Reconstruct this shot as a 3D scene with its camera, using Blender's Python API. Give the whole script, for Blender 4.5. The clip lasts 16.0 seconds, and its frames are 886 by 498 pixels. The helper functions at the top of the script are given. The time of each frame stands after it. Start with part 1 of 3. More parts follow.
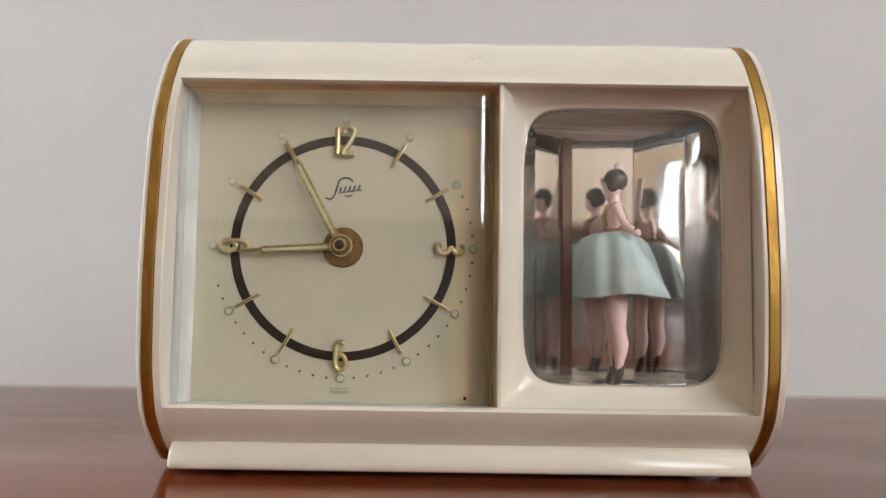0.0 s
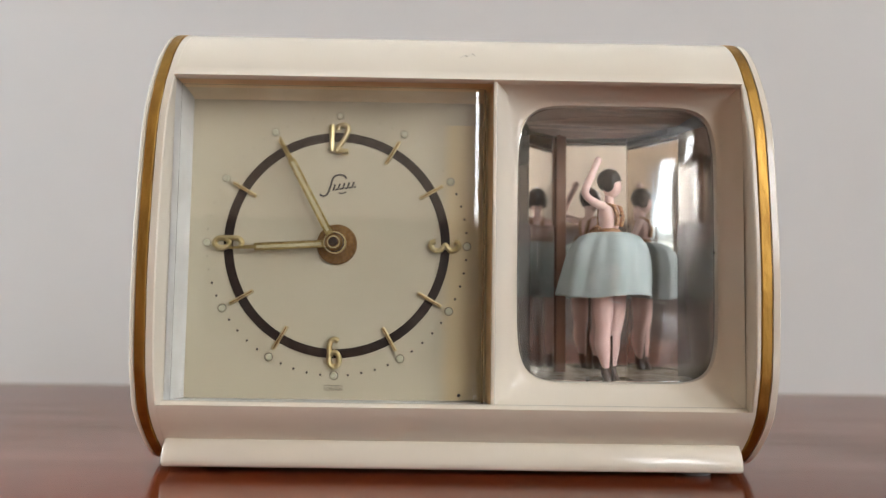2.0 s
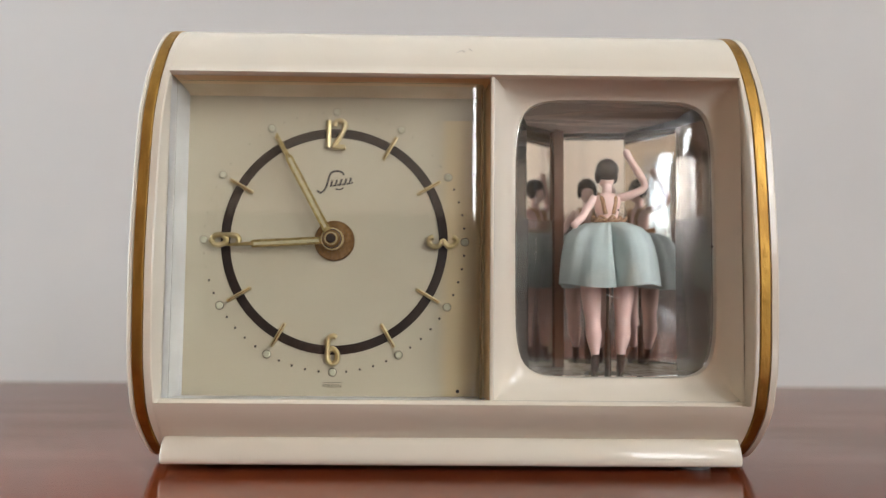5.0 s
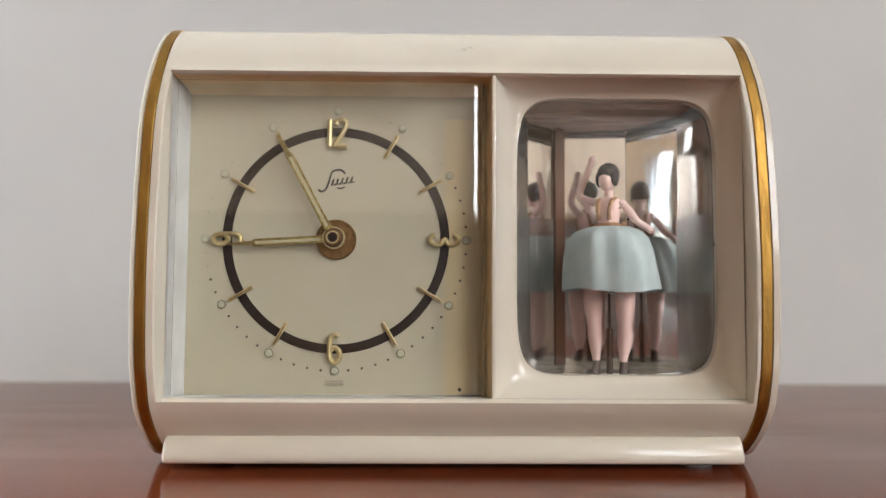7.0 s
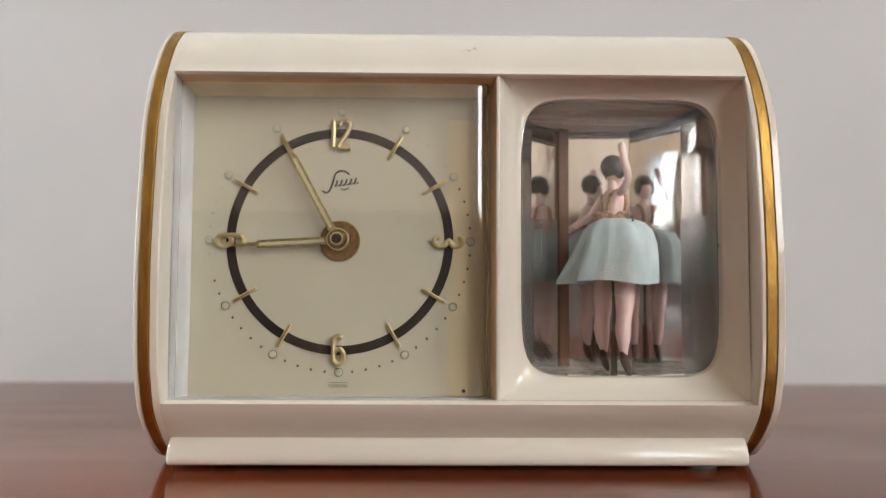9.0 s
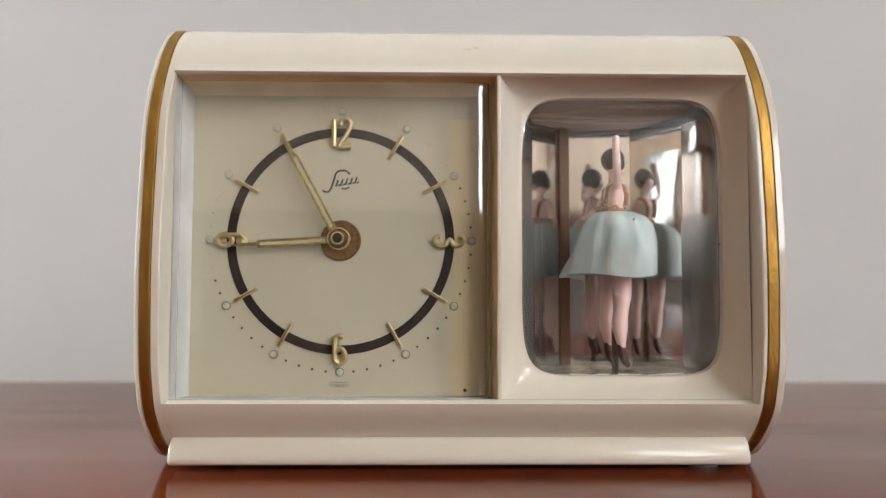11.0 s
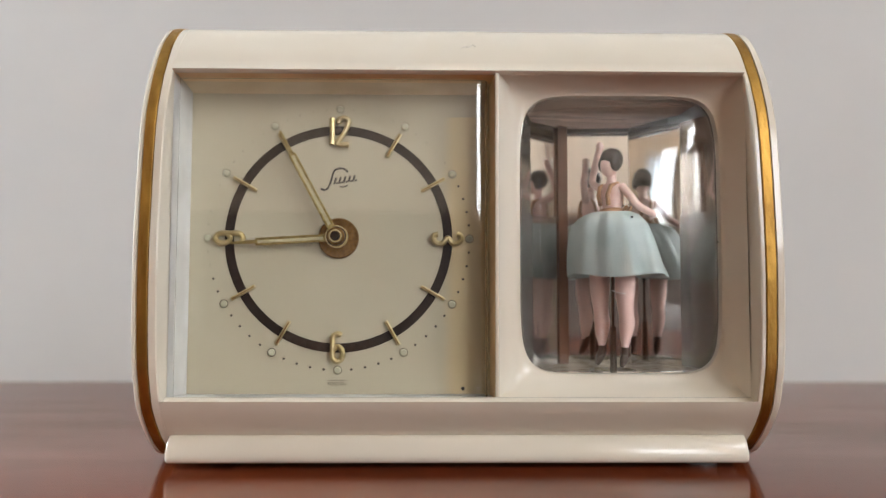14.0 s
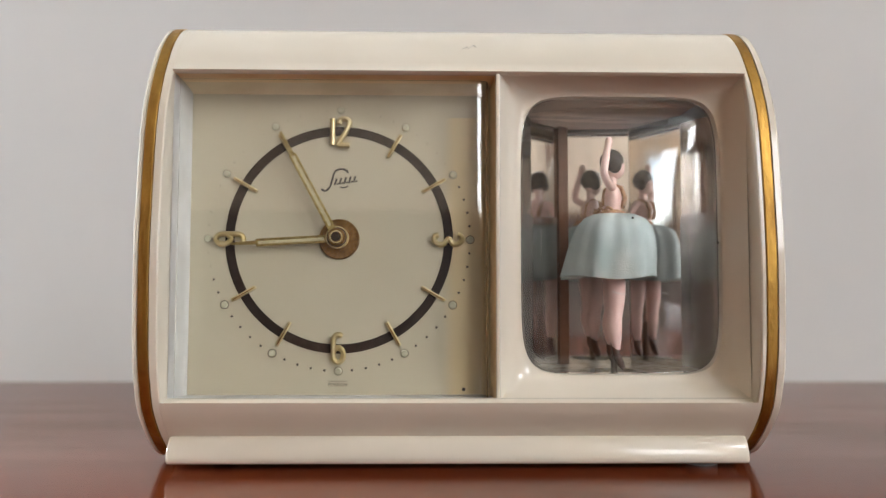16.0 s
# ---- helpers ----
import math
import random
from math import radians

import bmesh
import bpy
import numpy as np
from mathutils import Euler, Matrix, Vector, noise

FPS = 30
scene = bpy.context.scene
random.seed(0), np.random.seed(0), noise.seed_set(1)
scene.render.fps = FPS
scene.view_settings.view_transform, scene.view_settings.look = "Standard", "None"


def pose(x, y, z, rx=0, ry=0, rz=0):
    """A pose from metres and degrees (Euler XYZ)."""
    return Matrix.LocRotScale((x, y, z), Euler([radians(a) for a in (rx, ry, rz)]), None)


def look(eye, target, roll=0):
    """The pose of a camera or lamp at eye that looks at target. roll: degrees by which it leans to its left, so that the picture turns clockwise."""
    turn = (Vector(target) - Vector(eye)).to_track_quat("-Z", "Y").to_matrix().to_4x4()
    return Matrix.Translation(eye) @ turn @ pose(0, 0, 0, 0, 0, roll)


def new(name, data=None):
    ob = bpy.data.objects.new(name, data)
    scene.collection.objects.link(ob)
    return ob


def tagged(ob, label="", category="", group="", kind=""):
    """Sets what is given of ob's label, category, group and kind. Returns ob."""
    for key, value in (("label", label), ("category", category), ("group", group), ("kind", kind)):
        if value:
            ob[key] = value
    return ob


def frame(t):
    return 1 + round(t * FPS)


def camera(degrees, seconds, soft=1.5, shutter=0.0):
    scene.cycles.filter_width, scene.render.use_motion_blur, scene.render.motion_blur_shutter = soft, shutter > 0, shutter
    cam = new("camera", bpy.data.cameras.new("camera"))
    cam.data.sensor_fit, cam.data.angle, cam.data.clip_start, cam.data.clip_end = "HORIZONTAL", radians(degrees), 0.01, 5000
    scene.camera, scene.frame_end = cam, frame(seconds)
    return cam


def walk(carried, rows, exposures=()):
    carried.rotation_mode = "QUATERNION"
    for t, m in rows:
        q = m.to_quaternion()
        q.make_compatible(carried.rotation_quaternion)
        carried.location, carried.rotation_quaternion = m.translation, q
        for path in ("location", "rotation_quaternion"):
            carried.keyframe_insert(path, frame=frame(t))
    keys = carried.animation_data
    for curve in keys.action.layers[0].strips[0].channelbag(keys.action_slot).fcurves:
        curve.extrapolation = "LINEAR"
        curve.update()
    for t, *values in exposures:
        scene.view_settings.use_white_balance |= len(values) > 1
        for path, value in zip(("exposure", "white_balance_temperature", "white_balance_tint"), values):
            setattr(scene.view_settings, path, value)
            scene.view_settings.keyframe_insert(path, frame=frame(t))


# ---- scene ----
cam = camera(62.0, 16.0, soft=1.3)
cam.data.dof.use_dof = True
cam.data.dof.focus_distance = 0.208
cam.data.dof.aperture_fstop = 8.5
PATH = [
    (0, (-0.00642, -0.20715, 0.04869), (-0.0015, 1.7878, 0.1910), 0.84),
    (0.5, (-0.00674, -0.20732, 0.04831), (0.0028, 1.7875, 0.1925), 0.91),
    (1, (-0.00707, -0.20740, 0.04890), (0.0087, 1.7876, 0.1890), 0.91),
    (1.5, (-0.00675, -0.20733, 0.04890), (0.0128, 1.7879, 0.1853), 0.92),
    (2, (-0.00644, -0.20719, 0.04843), (0.0151, 1.7880, 0.1857), 0.87),
    (2.5, (-0.00648, -0.20720, 0.04865), (0.0168, 1.7882, 0.1821), 0.82),
    (3, (-0.00653, -0.20714, 0.04854), (0.0183, 1.7881, 0.1840), 0.79),
    (3.5, (-0.00666, -0.20702, 0.04827), (0.0192, 1.7883, 0.1829), 0.77),
    (4, (-0.00653, -0.20687, 0.04863), (0.0210, 1.7888, 0.1775), 0.65),
    (6.5, (-0.00737, -0.20661, 0.04875), (0.0252, 1.7894, 0.1703), 0.39),
    (7, (-0.00740, -0.20675, 0.04860), (0.0245, 1.7894, 0.1691), 0.31),
    (7.5, (-0.00738, -0.20675, 0.04866), (0.0231, 1.7895, 0.1679), 0.28),
    (8, (-0.00763, -0.20680, 0.04906), (0.0224, 1.7895, 0.1662), 0.28),
    (8.5, (-0.00756, -0.20650, 0.04853), (0.0202, 1.7894, 0.1729), 0.29),
    (9, (-0.00851, -0.20653, 0.04945), (0.0226, 1.7899, 0.1656), 0.29),
    (11.5, (-0.00928, -0.20630, 0.04968), (0.0265, 1.7902, 0.1619), 0.15),
    (12, (-0.00911, -0.20637, 0.04890), (0.0260, 1.7898, 0.1667), 0.26),
    (12.5, (-0.00885, -0.20616, 0.04856), (0.0261, 1.7900, 0.1679), 0.22),
    (13, (-0.00879, -0.20622, 0.04870), (0.0258, 1.7900, 0.1662), 0.22),
    (13.5, (-0.00875, -0.20622, 0.04895), (0.0269, 1.7902, 0.1627), 0.19),
    (14, (-0.00845, -0.20606, 0.04855), (0.0250, 1.7902, 0.1656), 0.14),
    (14.5, (-0.00890, -0.20602, 0.04908), (0.0267, 1.7904, 0.1635), 0.18),
    (15, (-0.00874, -0.20594, 0.04920), (0.0277, 1.7904, 0.1643), 0.12),
    (15.5, (-0.00840, -0.20603, 0.04924), (0.0258, 1.7905, 0.1620), 0.01),
    (16, (-0.00921, -0.20603, 0.04917), (0.0293, 1.7904, 0.1628), 0.12),
]
walk(cam, [(t, look(eye, target, roll)) for t, eye, target, roll in PATH], exposures=[(0, 0.29), (16, 0.29)])

# ---- world, window light ----
world = bpy.data.worlds.new("sky")
scene.world = world
world.use_nodes = True
wn = world.node_tree.nodes
sky = wn.new("ShaderNodeTexSky")
sky.sky_type, sky.sun_disc = "NISHITA", False
sky.sun_elevation, sky.sun_rotation = radians(38), radians(200)
world.node_tree.links.new(sky.outputs[0], wn["Background"].inputs[0])
wn["Background"].inputs[1].default_value = 0.15

# window 1 in the south wall, window 2 and added window 3 narrow in the west wall, window 4 high and added window 5 low
# in the east wall
WIN_X0, WIN_X1, WIN_Z0, WIN_Z1 = 1.66, 2.50, 0.46, 2.05
SIDE_Y0, SIDE_Y1, SIDE_Z0, SIDE_Z1 = -2.86, -2.54, 0.20, 0.76
BACK_Y0, BACK_Y1, BACK_Z0, BACK_Z1 = 0.06, 0.54, 0.20, 1.60
EAST_Y0, EAST_Y1, EAST_Z0, EAST_Z1 = -2.75, -1.95, 1.35, 2.40
NEAR_Y0, NEAR_Y1, NEAR_Z0, NEAR_Z1 = -0.72, -0.10, 0.15, 1.20
RX0, RX1, RY0, RY1, RZ0, RZ1 = -2.2, 2.6, -3.4, 0.60, -0.75, 2.50


def area_lamp(name, eye, target, sx, sy, power, colour):
    data = bpy.data.lights.new(name, "AREA")
    data.shape, data.size, data.size_y, data.energy, data.color = "RECTANGLE", sx, sy, power, colour
    ob = new(name, data)
    ob.matrix_world = look(eye, target)
    return ob


wx, wz = (WIN_X0 + WIN_X1) / 2, (WIN_Z0 + WIN_Z1) / 2
area_lamp("opening_lamp", (wx, RY0 - 0.16, wz), (wx, 0, wz), WIN_X1 - WIN_X0, WIN_Z1 - WIN_Z0, 49, (0.935, 0.965, 1.0))
sy, sz = (SIDE_Y0 + SIDE_Y1) / 2, (SIDE_Z0 + SIDE_Z1) / 2
area_lamp("opening_lamp", (RX0 - 0.16, sy, sz), (0, sy, sz), SIDE_Y1 - SIDE_Y0, SIDE_Z1 - SIDE_Z0, 0.36, (0.62, 0.83, 1.0))
# unseen window and lamp added to brighten the white wall's left side
by, bz = (BACK_Y0 + BACK_Y1) / 2, (BACK_Z0 + BACK_Z1) / 2
area_lamp("opening_lamp", (RX0 - 0.16, by, bz), (0, by, bz), BACK_Y1 - BACK_Y0, BACK_Z1 - BACK_Z0, 72, (0.80, 0.92, 1.0))
ey, ez = (EAST_Y0 + EAST_Y1) / 2, (EAST_Z0 + EAST_Z1) / 2
area_lamp("opening_lamp", (RX1 + 0.16, ey, ez), (0, ey, ez), EAST_Y1 - EAST_Y0, EAST_Z1 - EAST_Z0, 69, (0.92, 0.96, 1.0))
# unseen window with a weak lamp, added to lift the surround's left flank
ny, nz = (NEAR_Y0 + NEAR_Y1) / 2, (NEAR_Z0 + NEAR_Z1) / 2
area_lamp("opening_lamp", (RX1 + 0.16, ny, nz), (0, ny, nz), NEAR_Y1 - NEAR_Y0, NEAR_Z1 - NEAR_Z0, 4.0, (0.84, 0.93, 1.0))


# ---- materials ----
def material(name, base, rough=0.5, metal=0.0, second=None, scale=40.0, stretch=(1, 1, 1), low=0.4, high=0.6,
             rough2=None, bump=0.0, bump_scale=300.0, coat=0.0, spec=0.5, detail=6.0, sss=0.0):
    m = bpy.data.materials.new(name)
    m.use_nodes = True
    nt = m.node_tree
    b = nt.nodes["Principled BSDF"]
    b.inputs["Base Color"].default_value = (*base, 1)
    b.inputs["Roughness"].default_value = rough
    b.inputs["Metallic"].default_value = metal
    b.inputs["Coat Weight"].default_value = coat
    b.inputs["Coat Roughness"].default_value = 0.06
    b.inputs["Specular IOR Level"].default_value = spec
    if sss:
        b.inputs["Subsurface Weight"].default_value = sss
        b.inputs["Subsurface Radius"].default_value = (0.002, 0.0015, 0.001)
        b.inputs["Subsurface Scale"].default_value = 1.0
    tc = nt.nodes.new("ShaderNodeTexCoord")
    mp = nt.nodes.new("ShaderNodeMapping")
    mp.inputs["Scale"].default_value = stretch
    nt.links.new(tc.outputs["Object"], mp.inputs[0])
    if second:
        n = nt.nodes.new("ShaderNodeTexNoise")
        n.inputs["Scale"].default_value, n.inputs["Detail"].default_value = scale, detail
        nt.links.new(mp.outputs[0], n.inputs["Vector"])
        r = nt.nodes.new("ShaderNodeMapRange")
        r.inputs["From Min"].default_value, r.inputs["From Max"].default_value = low, high
        nt.links.new(n.outputs[0], r.inputs[0])
        mix = nt.nodes.new("ShaderNodeMix")
        mix.data_type = "RGBA"
        mix.inputs[6].default_value, mix.inputs[7].default_value = (*base, 1), (*second, 1)
        nt.links.new(r.outputs[0], mix.inputs[0])
        nt.links.new(mix.outputs[2], b.inputs["Base Color"])
        if rough2 is not None:
            rr = nt.nodes.new("ShaderNodeMapRange")
            rr.inputs["From Min"].default_value, rr.inputs["From Max"].default_value = low, high
            rr.inputs["To Min"].default_value, rr.inputs["To Max"].default_value = rough, rough2
            nt.links.new(n.outputs[0], rr.inputs[0])
            nt.links.new(rr.outputs[0], b.inputs["Roughness"])
    if bump:
        nb = nt.nodes.new("ShaderNodeTexNoise")
        nb.inputs["Scale"].default_value, nb.inputs["Detail"].default_value = bump_scale, 4
        nt.links.new(mp.outputs[0], nb.inputs["Vector"])
        bp = nt.nodes.new("ShaderNodeBump")
        bp.inputs["Strength"].default_value, bp.inputs["Distance"].default_value = bump, 0.001
        nt.links.new(nb.outputs[0], bp.inputs["Height"])
        nt.links.new(bp.outputs[0], b.inputs["Normal"])
    return m


def glass(name, tint=(1, 1, 1), rough=0.0, ior=1.45):
    m = material(name, tint, rough)
    b = m.node_tree.nodes["Principled BSDF"]
    b.inputs["Transmission Weight"].default_value, b.inputs["IOR"].default_value = 1.0, ior
    return m


ivory = material("ivory_plastic", (0.800, 0.745, 0.640), 0.08, second=(0.770, 0.705, 0.590), scale=25, rough2=0.15, bump=0.02, bump_scale=120, low=0.35, high=0.7)
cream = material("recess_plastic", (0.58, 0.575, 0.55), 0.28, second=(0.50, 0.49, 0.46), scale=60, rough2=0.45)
# amber and taupe put the recess's warm shade into the plastic's colour
amber = material("warm_shade_plastic", (0.88, 0.64, 0.35), 0.3, second=(0.78, 0.55, 0.29), scale=60, rough2=0.42, low=0.35, high=0.7)
taupe = material("warm_shade_side_plastic", (0.74, 0.60, 0.40), 0.3, second=(0.64, 0.50, 0.31), scale=60, rough2=0.45)
brass = material("worn_brass", (0.47, 0.275, 0.065), 0.42, 1.0, second=(0.24, 0.12, 0.035), scale=150, stretch=(1, 1, 0.4), low=0.42, high=0.80, detail=12, rough2=0.55, bump=0.35, bump_scale=700)
gilt = material("gilt_metal", (0.60, 0.50, 0.29), 0.50, 1.0, second=(0.50, 0.40, 0.19), scale=300, bump=0.05, bump_scale=1500)
rail = material("aged_gilt", (0.46, 0.36, 0.15), 0.36, 1.0, second=(0.30, 0.22, 0.08), scale=700, rough2=0.5)
bronze = material("tarnished_brass", (0.33, 0.20, 0.08), 0.34, 1.0, second=(0.20, 0.11, 0.045), scale=900, low=0.3, high=0.7, rough2=0.42, bump=0.15, bump_scale=2500)
dark_pin = material("dark_steel", (0.12, 0.09, 0.07), 0.35, 1.0)
dial_paint = material("dial_paint", (0.475, 0.425, 0.308), 0.42, second=(0.440, 0.390, 0.278), scale=30, rough2=0.5, bump=0.02, bump_scale=1500, spec=0.4)
# yellowing plus the recess wall's shadow on the dial, both in this colour
margin_mat = material("yellowed_shaded_dial_margin", (0.58, 0.47, 0.275), 0.42, spec=0.4)


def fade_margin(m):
    """Lets the yellowing and painted shade set in softly from the dial's paint."""
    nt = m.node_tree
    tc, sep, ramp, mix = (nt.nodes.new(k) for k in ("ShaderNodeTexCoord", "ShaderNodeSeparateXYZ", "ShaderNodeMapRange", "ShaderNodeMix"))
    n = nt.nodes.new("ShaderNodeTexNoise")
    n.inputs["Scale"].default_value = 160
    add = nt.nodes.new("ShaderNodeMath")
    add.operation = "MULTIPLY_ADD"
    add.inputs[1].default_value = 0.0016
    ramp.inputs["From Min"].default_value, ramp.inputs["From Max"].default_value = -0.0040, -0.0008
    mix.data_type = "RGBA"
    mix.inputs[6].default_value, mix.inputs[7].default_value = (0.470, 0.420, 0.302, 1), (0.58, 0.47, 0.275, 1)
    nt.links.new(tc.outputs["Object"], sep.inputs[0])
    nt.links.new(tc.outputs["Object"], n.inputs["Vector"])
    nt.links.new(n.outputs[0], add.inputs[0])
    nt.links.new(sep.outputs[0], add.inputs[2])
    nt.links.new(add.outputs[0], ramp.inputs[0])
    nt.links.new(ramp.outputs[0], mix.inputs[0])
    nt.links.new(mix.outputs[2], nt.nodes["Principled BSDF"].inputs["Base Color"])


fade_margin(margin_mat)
ring_paint = material("brown_black_print", (0.015, 0.008, 0.005), 0.5, second=(0.024, 0.013, 0.008), scale=500, spec=0.25)
lume = material("lume_paint", (0.48, 0.46, 0.34), 0.5, second=(0.43, 0.42, 0.29), scale=900)
inlay_mat = material("aged_lume", (0.50, 0.44, 0.26), 0.5, second=(0.44, 0.38, 0.21), scale=900)
rim_print = material("rim_print", (0.17, 0.14, 0.09), 0.5)
paler_print = material("paler_print", (0.30, 0.26, 0.19), 0.5)
dot_print = material("dot_print", (0.06, 0.045, 0.03), 0.5)
lens_mat = glass("clear_acrylic", ior=1.49)
cover_mat = glass("thin_cover_plastic", ior=1.55)
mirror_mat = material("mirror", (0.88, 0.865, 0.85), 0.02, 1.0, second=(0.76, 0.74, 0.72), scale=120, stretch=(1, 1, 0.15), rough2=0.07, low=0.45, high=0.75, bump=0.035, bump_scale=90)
mirror_low = material("dull_mirror", (0.46, 0.445, 0.43), 0.2, 0.85, second=(0.30, 0.285, 0.27), scale=160, stretch=(1, 1, 0.08), rough2=0.26, low=0.35, high=0.75, bump=0.15, bump_scale=140)
# side panels' silver darkened to hold down the windows' reflections in them
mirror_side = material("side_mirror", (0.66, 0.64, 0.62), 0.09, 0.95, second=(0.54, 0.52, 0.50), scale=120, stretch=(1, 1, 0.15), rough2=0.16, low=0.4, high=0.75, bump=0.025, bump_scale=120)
hood_mat = material("stage_hood", (0.76, 0.62, 0.51), 0.22, 0.3, second=(0.52, 0.41, 0.33), scale=60, stretch=(0.3, 4, 4), rough2=0.4, bump=0.2, bump_scale=160)
stage_mat = material("silvered_stage", (0.45, 0.42, 0.36), 0.3, 0.8, second=(0.30, 0.25, 0.16), scale=300, rough2=0.5)
strip_mat = material("brown_strip", (0.24, 0.125, 0.08), 0.25, second=(0.16, 0.08, 0.05), scale=90, stretch=(1, 1, 0.2))
skin = material("painted_skin", (0.88, 0.63, 0.56), 0.35, second=(0.84, 0.57, 0.50), scale=400)
hair = material("black_hair_paint", (0.018, 0.012, 0.012), 0.32)
tulle = material("pale_blue_green_tulle", (0.45, 0.54, 0.515), 0.5, second=(0.60, 0.66, 0.635), scale=150, low=0.3, high=0.72, bump=0.45, bump_scale=2600)
sash = material("gold_brown_bodice", (0.30, 0.135, 0.07), 0.4, second=(0.48, 0.27, 0.12), scale=1500)
shoe = material("dark_shoe", (0.06, 0.03, 0.02), 0.4)
wood = material("red_brown_table_wood", (0.200, 0.046, 0.016), 0.09, second=(0.125, 0.026, 0.009), scale=9, stretch=(1.0, 9, 9), low=0.3, high=0.7, rough2=0.15, bump=0.02, bump_scale=60, spec=0.10)
plaster = material("white_wall_paint", (0.66, 0.648, 0.64), 0.7, second=(0.63, 0.618, 0.61), scale=5, bump=0.15, bump_scale=260, low=0.3, high=0.7)
beige_wall = material("beige_wall_paint", (0.73, 0.615, 0.485), 0.7, second=(0.69, 0.575, 0.445), scale=4, bump=0.1)
pale_wall = material("pale_wall_paint", (0.84, 0.71, 0.575), 0.7, second=(0.80, 0.67, 0.535), scale=4, bump=0.1)
# west wall made tan so its bounce warms the clock's left-facing sides
tan_wall = material("tan_wall_paint", (0.70, 0.54, 0.38), 0.7, second=(0.65, 0.49, 0.34), scale=4, bump=0.1)
dado_paint = material("dado_paint", (0.17, 0.15, 0.135), 0.6, second=(0.14, 0.12, 0.11), scale=4)
white_paint = material("white_gloss_paint", (0.8, 0.8, 0.78), 0.3)
door_wood = material("brown_door_wood", (0.15, 0.07, 0.035), 0.35, second=(0.10, 0.045, 0.02), scale=8, stretch=(6, 6, 0.6))
floor_wood = material("oak_floor", (0.26, 0.15, 0.08), 0.35, second=(0.20, 0.11, 0.055), scale=6, stretch=(6, 0.6, 1))
rubber = material("plastic_foot", (0.34, 0.36, 0.37), 0.35, second=(0.26, 0.28, 0.29), scale=300)
scuff_mat = material("grey_scuff", (0.60, 0.56, 0.51), 0.6)
ink = material("logo_ink", (0.025, 0.02, 0.018), 0.5)


# ---- mesh helpers ----
def link(name, bm, mats, parent=None, label="", smooth=None):
    bmesh.ops.recalc_face_normals(bm, faces=bm.faces)
    me = bpy.data.meshes.new(name)
    bm.to_mesh(me)
    bm.free()
    for m in mats if isinstance(mats, (list, tuple)) else [mats]:
        me.materials.append(m)
    if smooth is not None:
        me.shade_smooth()
        me.set_sharp_from_angle(angle=radians(smooth))
    ob = new(name, me)
    if parent:
        ob.parent = parent
    if label:
        ob["label"] = label
    return ob


def part(name, bm, mats, parent, label="", smooth=35):
    return link(name, bm, mats, parent, label, smooth)


def box(bm, x0, x1, y0, y1, z0, z1, bevel=0.0, seg=2):
    g = bmesh.ops.create_cube(bm, size=1)
    for v in g["verts"]:
        v.co = Vector(((x0 + x1) / 2 + v.co.x * (x1 - x0), (y0 + y1) / 2 + v.co.y * (y1 - y0), (z0 + z1) / 2 + v.co.z * (z1 - z0)))
    if bevel:
        es = {e for v in g["verts"] for e in v.link_edges}
        bmesh.ops.bevel(bm, geom=list(es), offset=bevel, segments=seg, affect="EDGES", profile=0.5)
    return bm


def boxed(*a, **k):
    return box(bmesh.new(), *a, **k)


def loft(bm, loops, closed=True, mat=0):
    """Skin a row of equally long point loops."""
    rows = [[bm.verts.new(p) for p in lp] for lp in loops]
    n = len(rows[0])
    for a, b in zip(rows, rows[1:]):
        for i in range(n if closed else n - 1):
            j = (i + 1) % n
            f = bm.faces.new((a[i], a[j], b[j], b[i]))
            f.material_index = mat
    return rows


def cap(bm, row, mat=0):
    f = bm.faces.new(row)
    f.material_index = mat


def tube(bm, pts, radii, seg=10, mat=0, ends=True):
    """A round limb along pts with a radius at each."""
    pts = [Vector(p) for p in pts]
    loops = []
    side = None
    for i, p in enumerate(pts):
        d = (pts[min(i + 1, len(pts) - 1)] - pts[max(i - 1, 0)]).normalized()
        if side is None:
            side = d.orthogonal().normalized()
        side = (side - d * side.dot(d)).normalized()
        up = d.cross(side)
        r = radii[i] if isinstance(radii, (list, tuple)) else radii
        loops.append([p + (side * math.cos(2 * math.pi * k / seg) + up * math.sin(2 * math.pi * k / seg)) * r for k in range(seg)])
    rows = loft(bm, loops, mat=mat)
    if ends:
        cap(bm, rows[0][::-1], mat)
        cap(bm, rows[-1], mat)


def ball(bm, c, r, mat=0, u=16, v=10):
    g = bmesh.ops.create_uvsphere(bm, u_segments=u, v_segments=v, radius=1)
    for vert in g["verts"]:
        vert.co = Vector((c[0] + vert.co.x * r[0], c[1] + vert.co.y * r[1], c[2] + vert.co.z * r[2]))
        for f in vert.link_faces:
            f.material_index = mat


def smooth_line(pts, steps=4, closed=False):
    """Points on a soft curve through pts."""
    pts = [Vector(p) for p in pts]
    n, out = len(pts), []
    for i in range(n if closed else n - 1):
        a, b, c, d = ((pts[(i + k) % n] for k in (-1, 0, 1, 2)) if closed else (pts[max(0, min(n - 1, i + k))] for k in (-1, 0, 1, 2)))
        for s in range(steps):
            t = s / steps
            out.append(0.5 * (2 * b + (c - a) * t + (2 * a - 5 * b + 4 * c - d) * t * t + (3 * b - a - 3 * c + d) * t ** 3))
    if not closed:
        out.append(pts[-1])
    return out


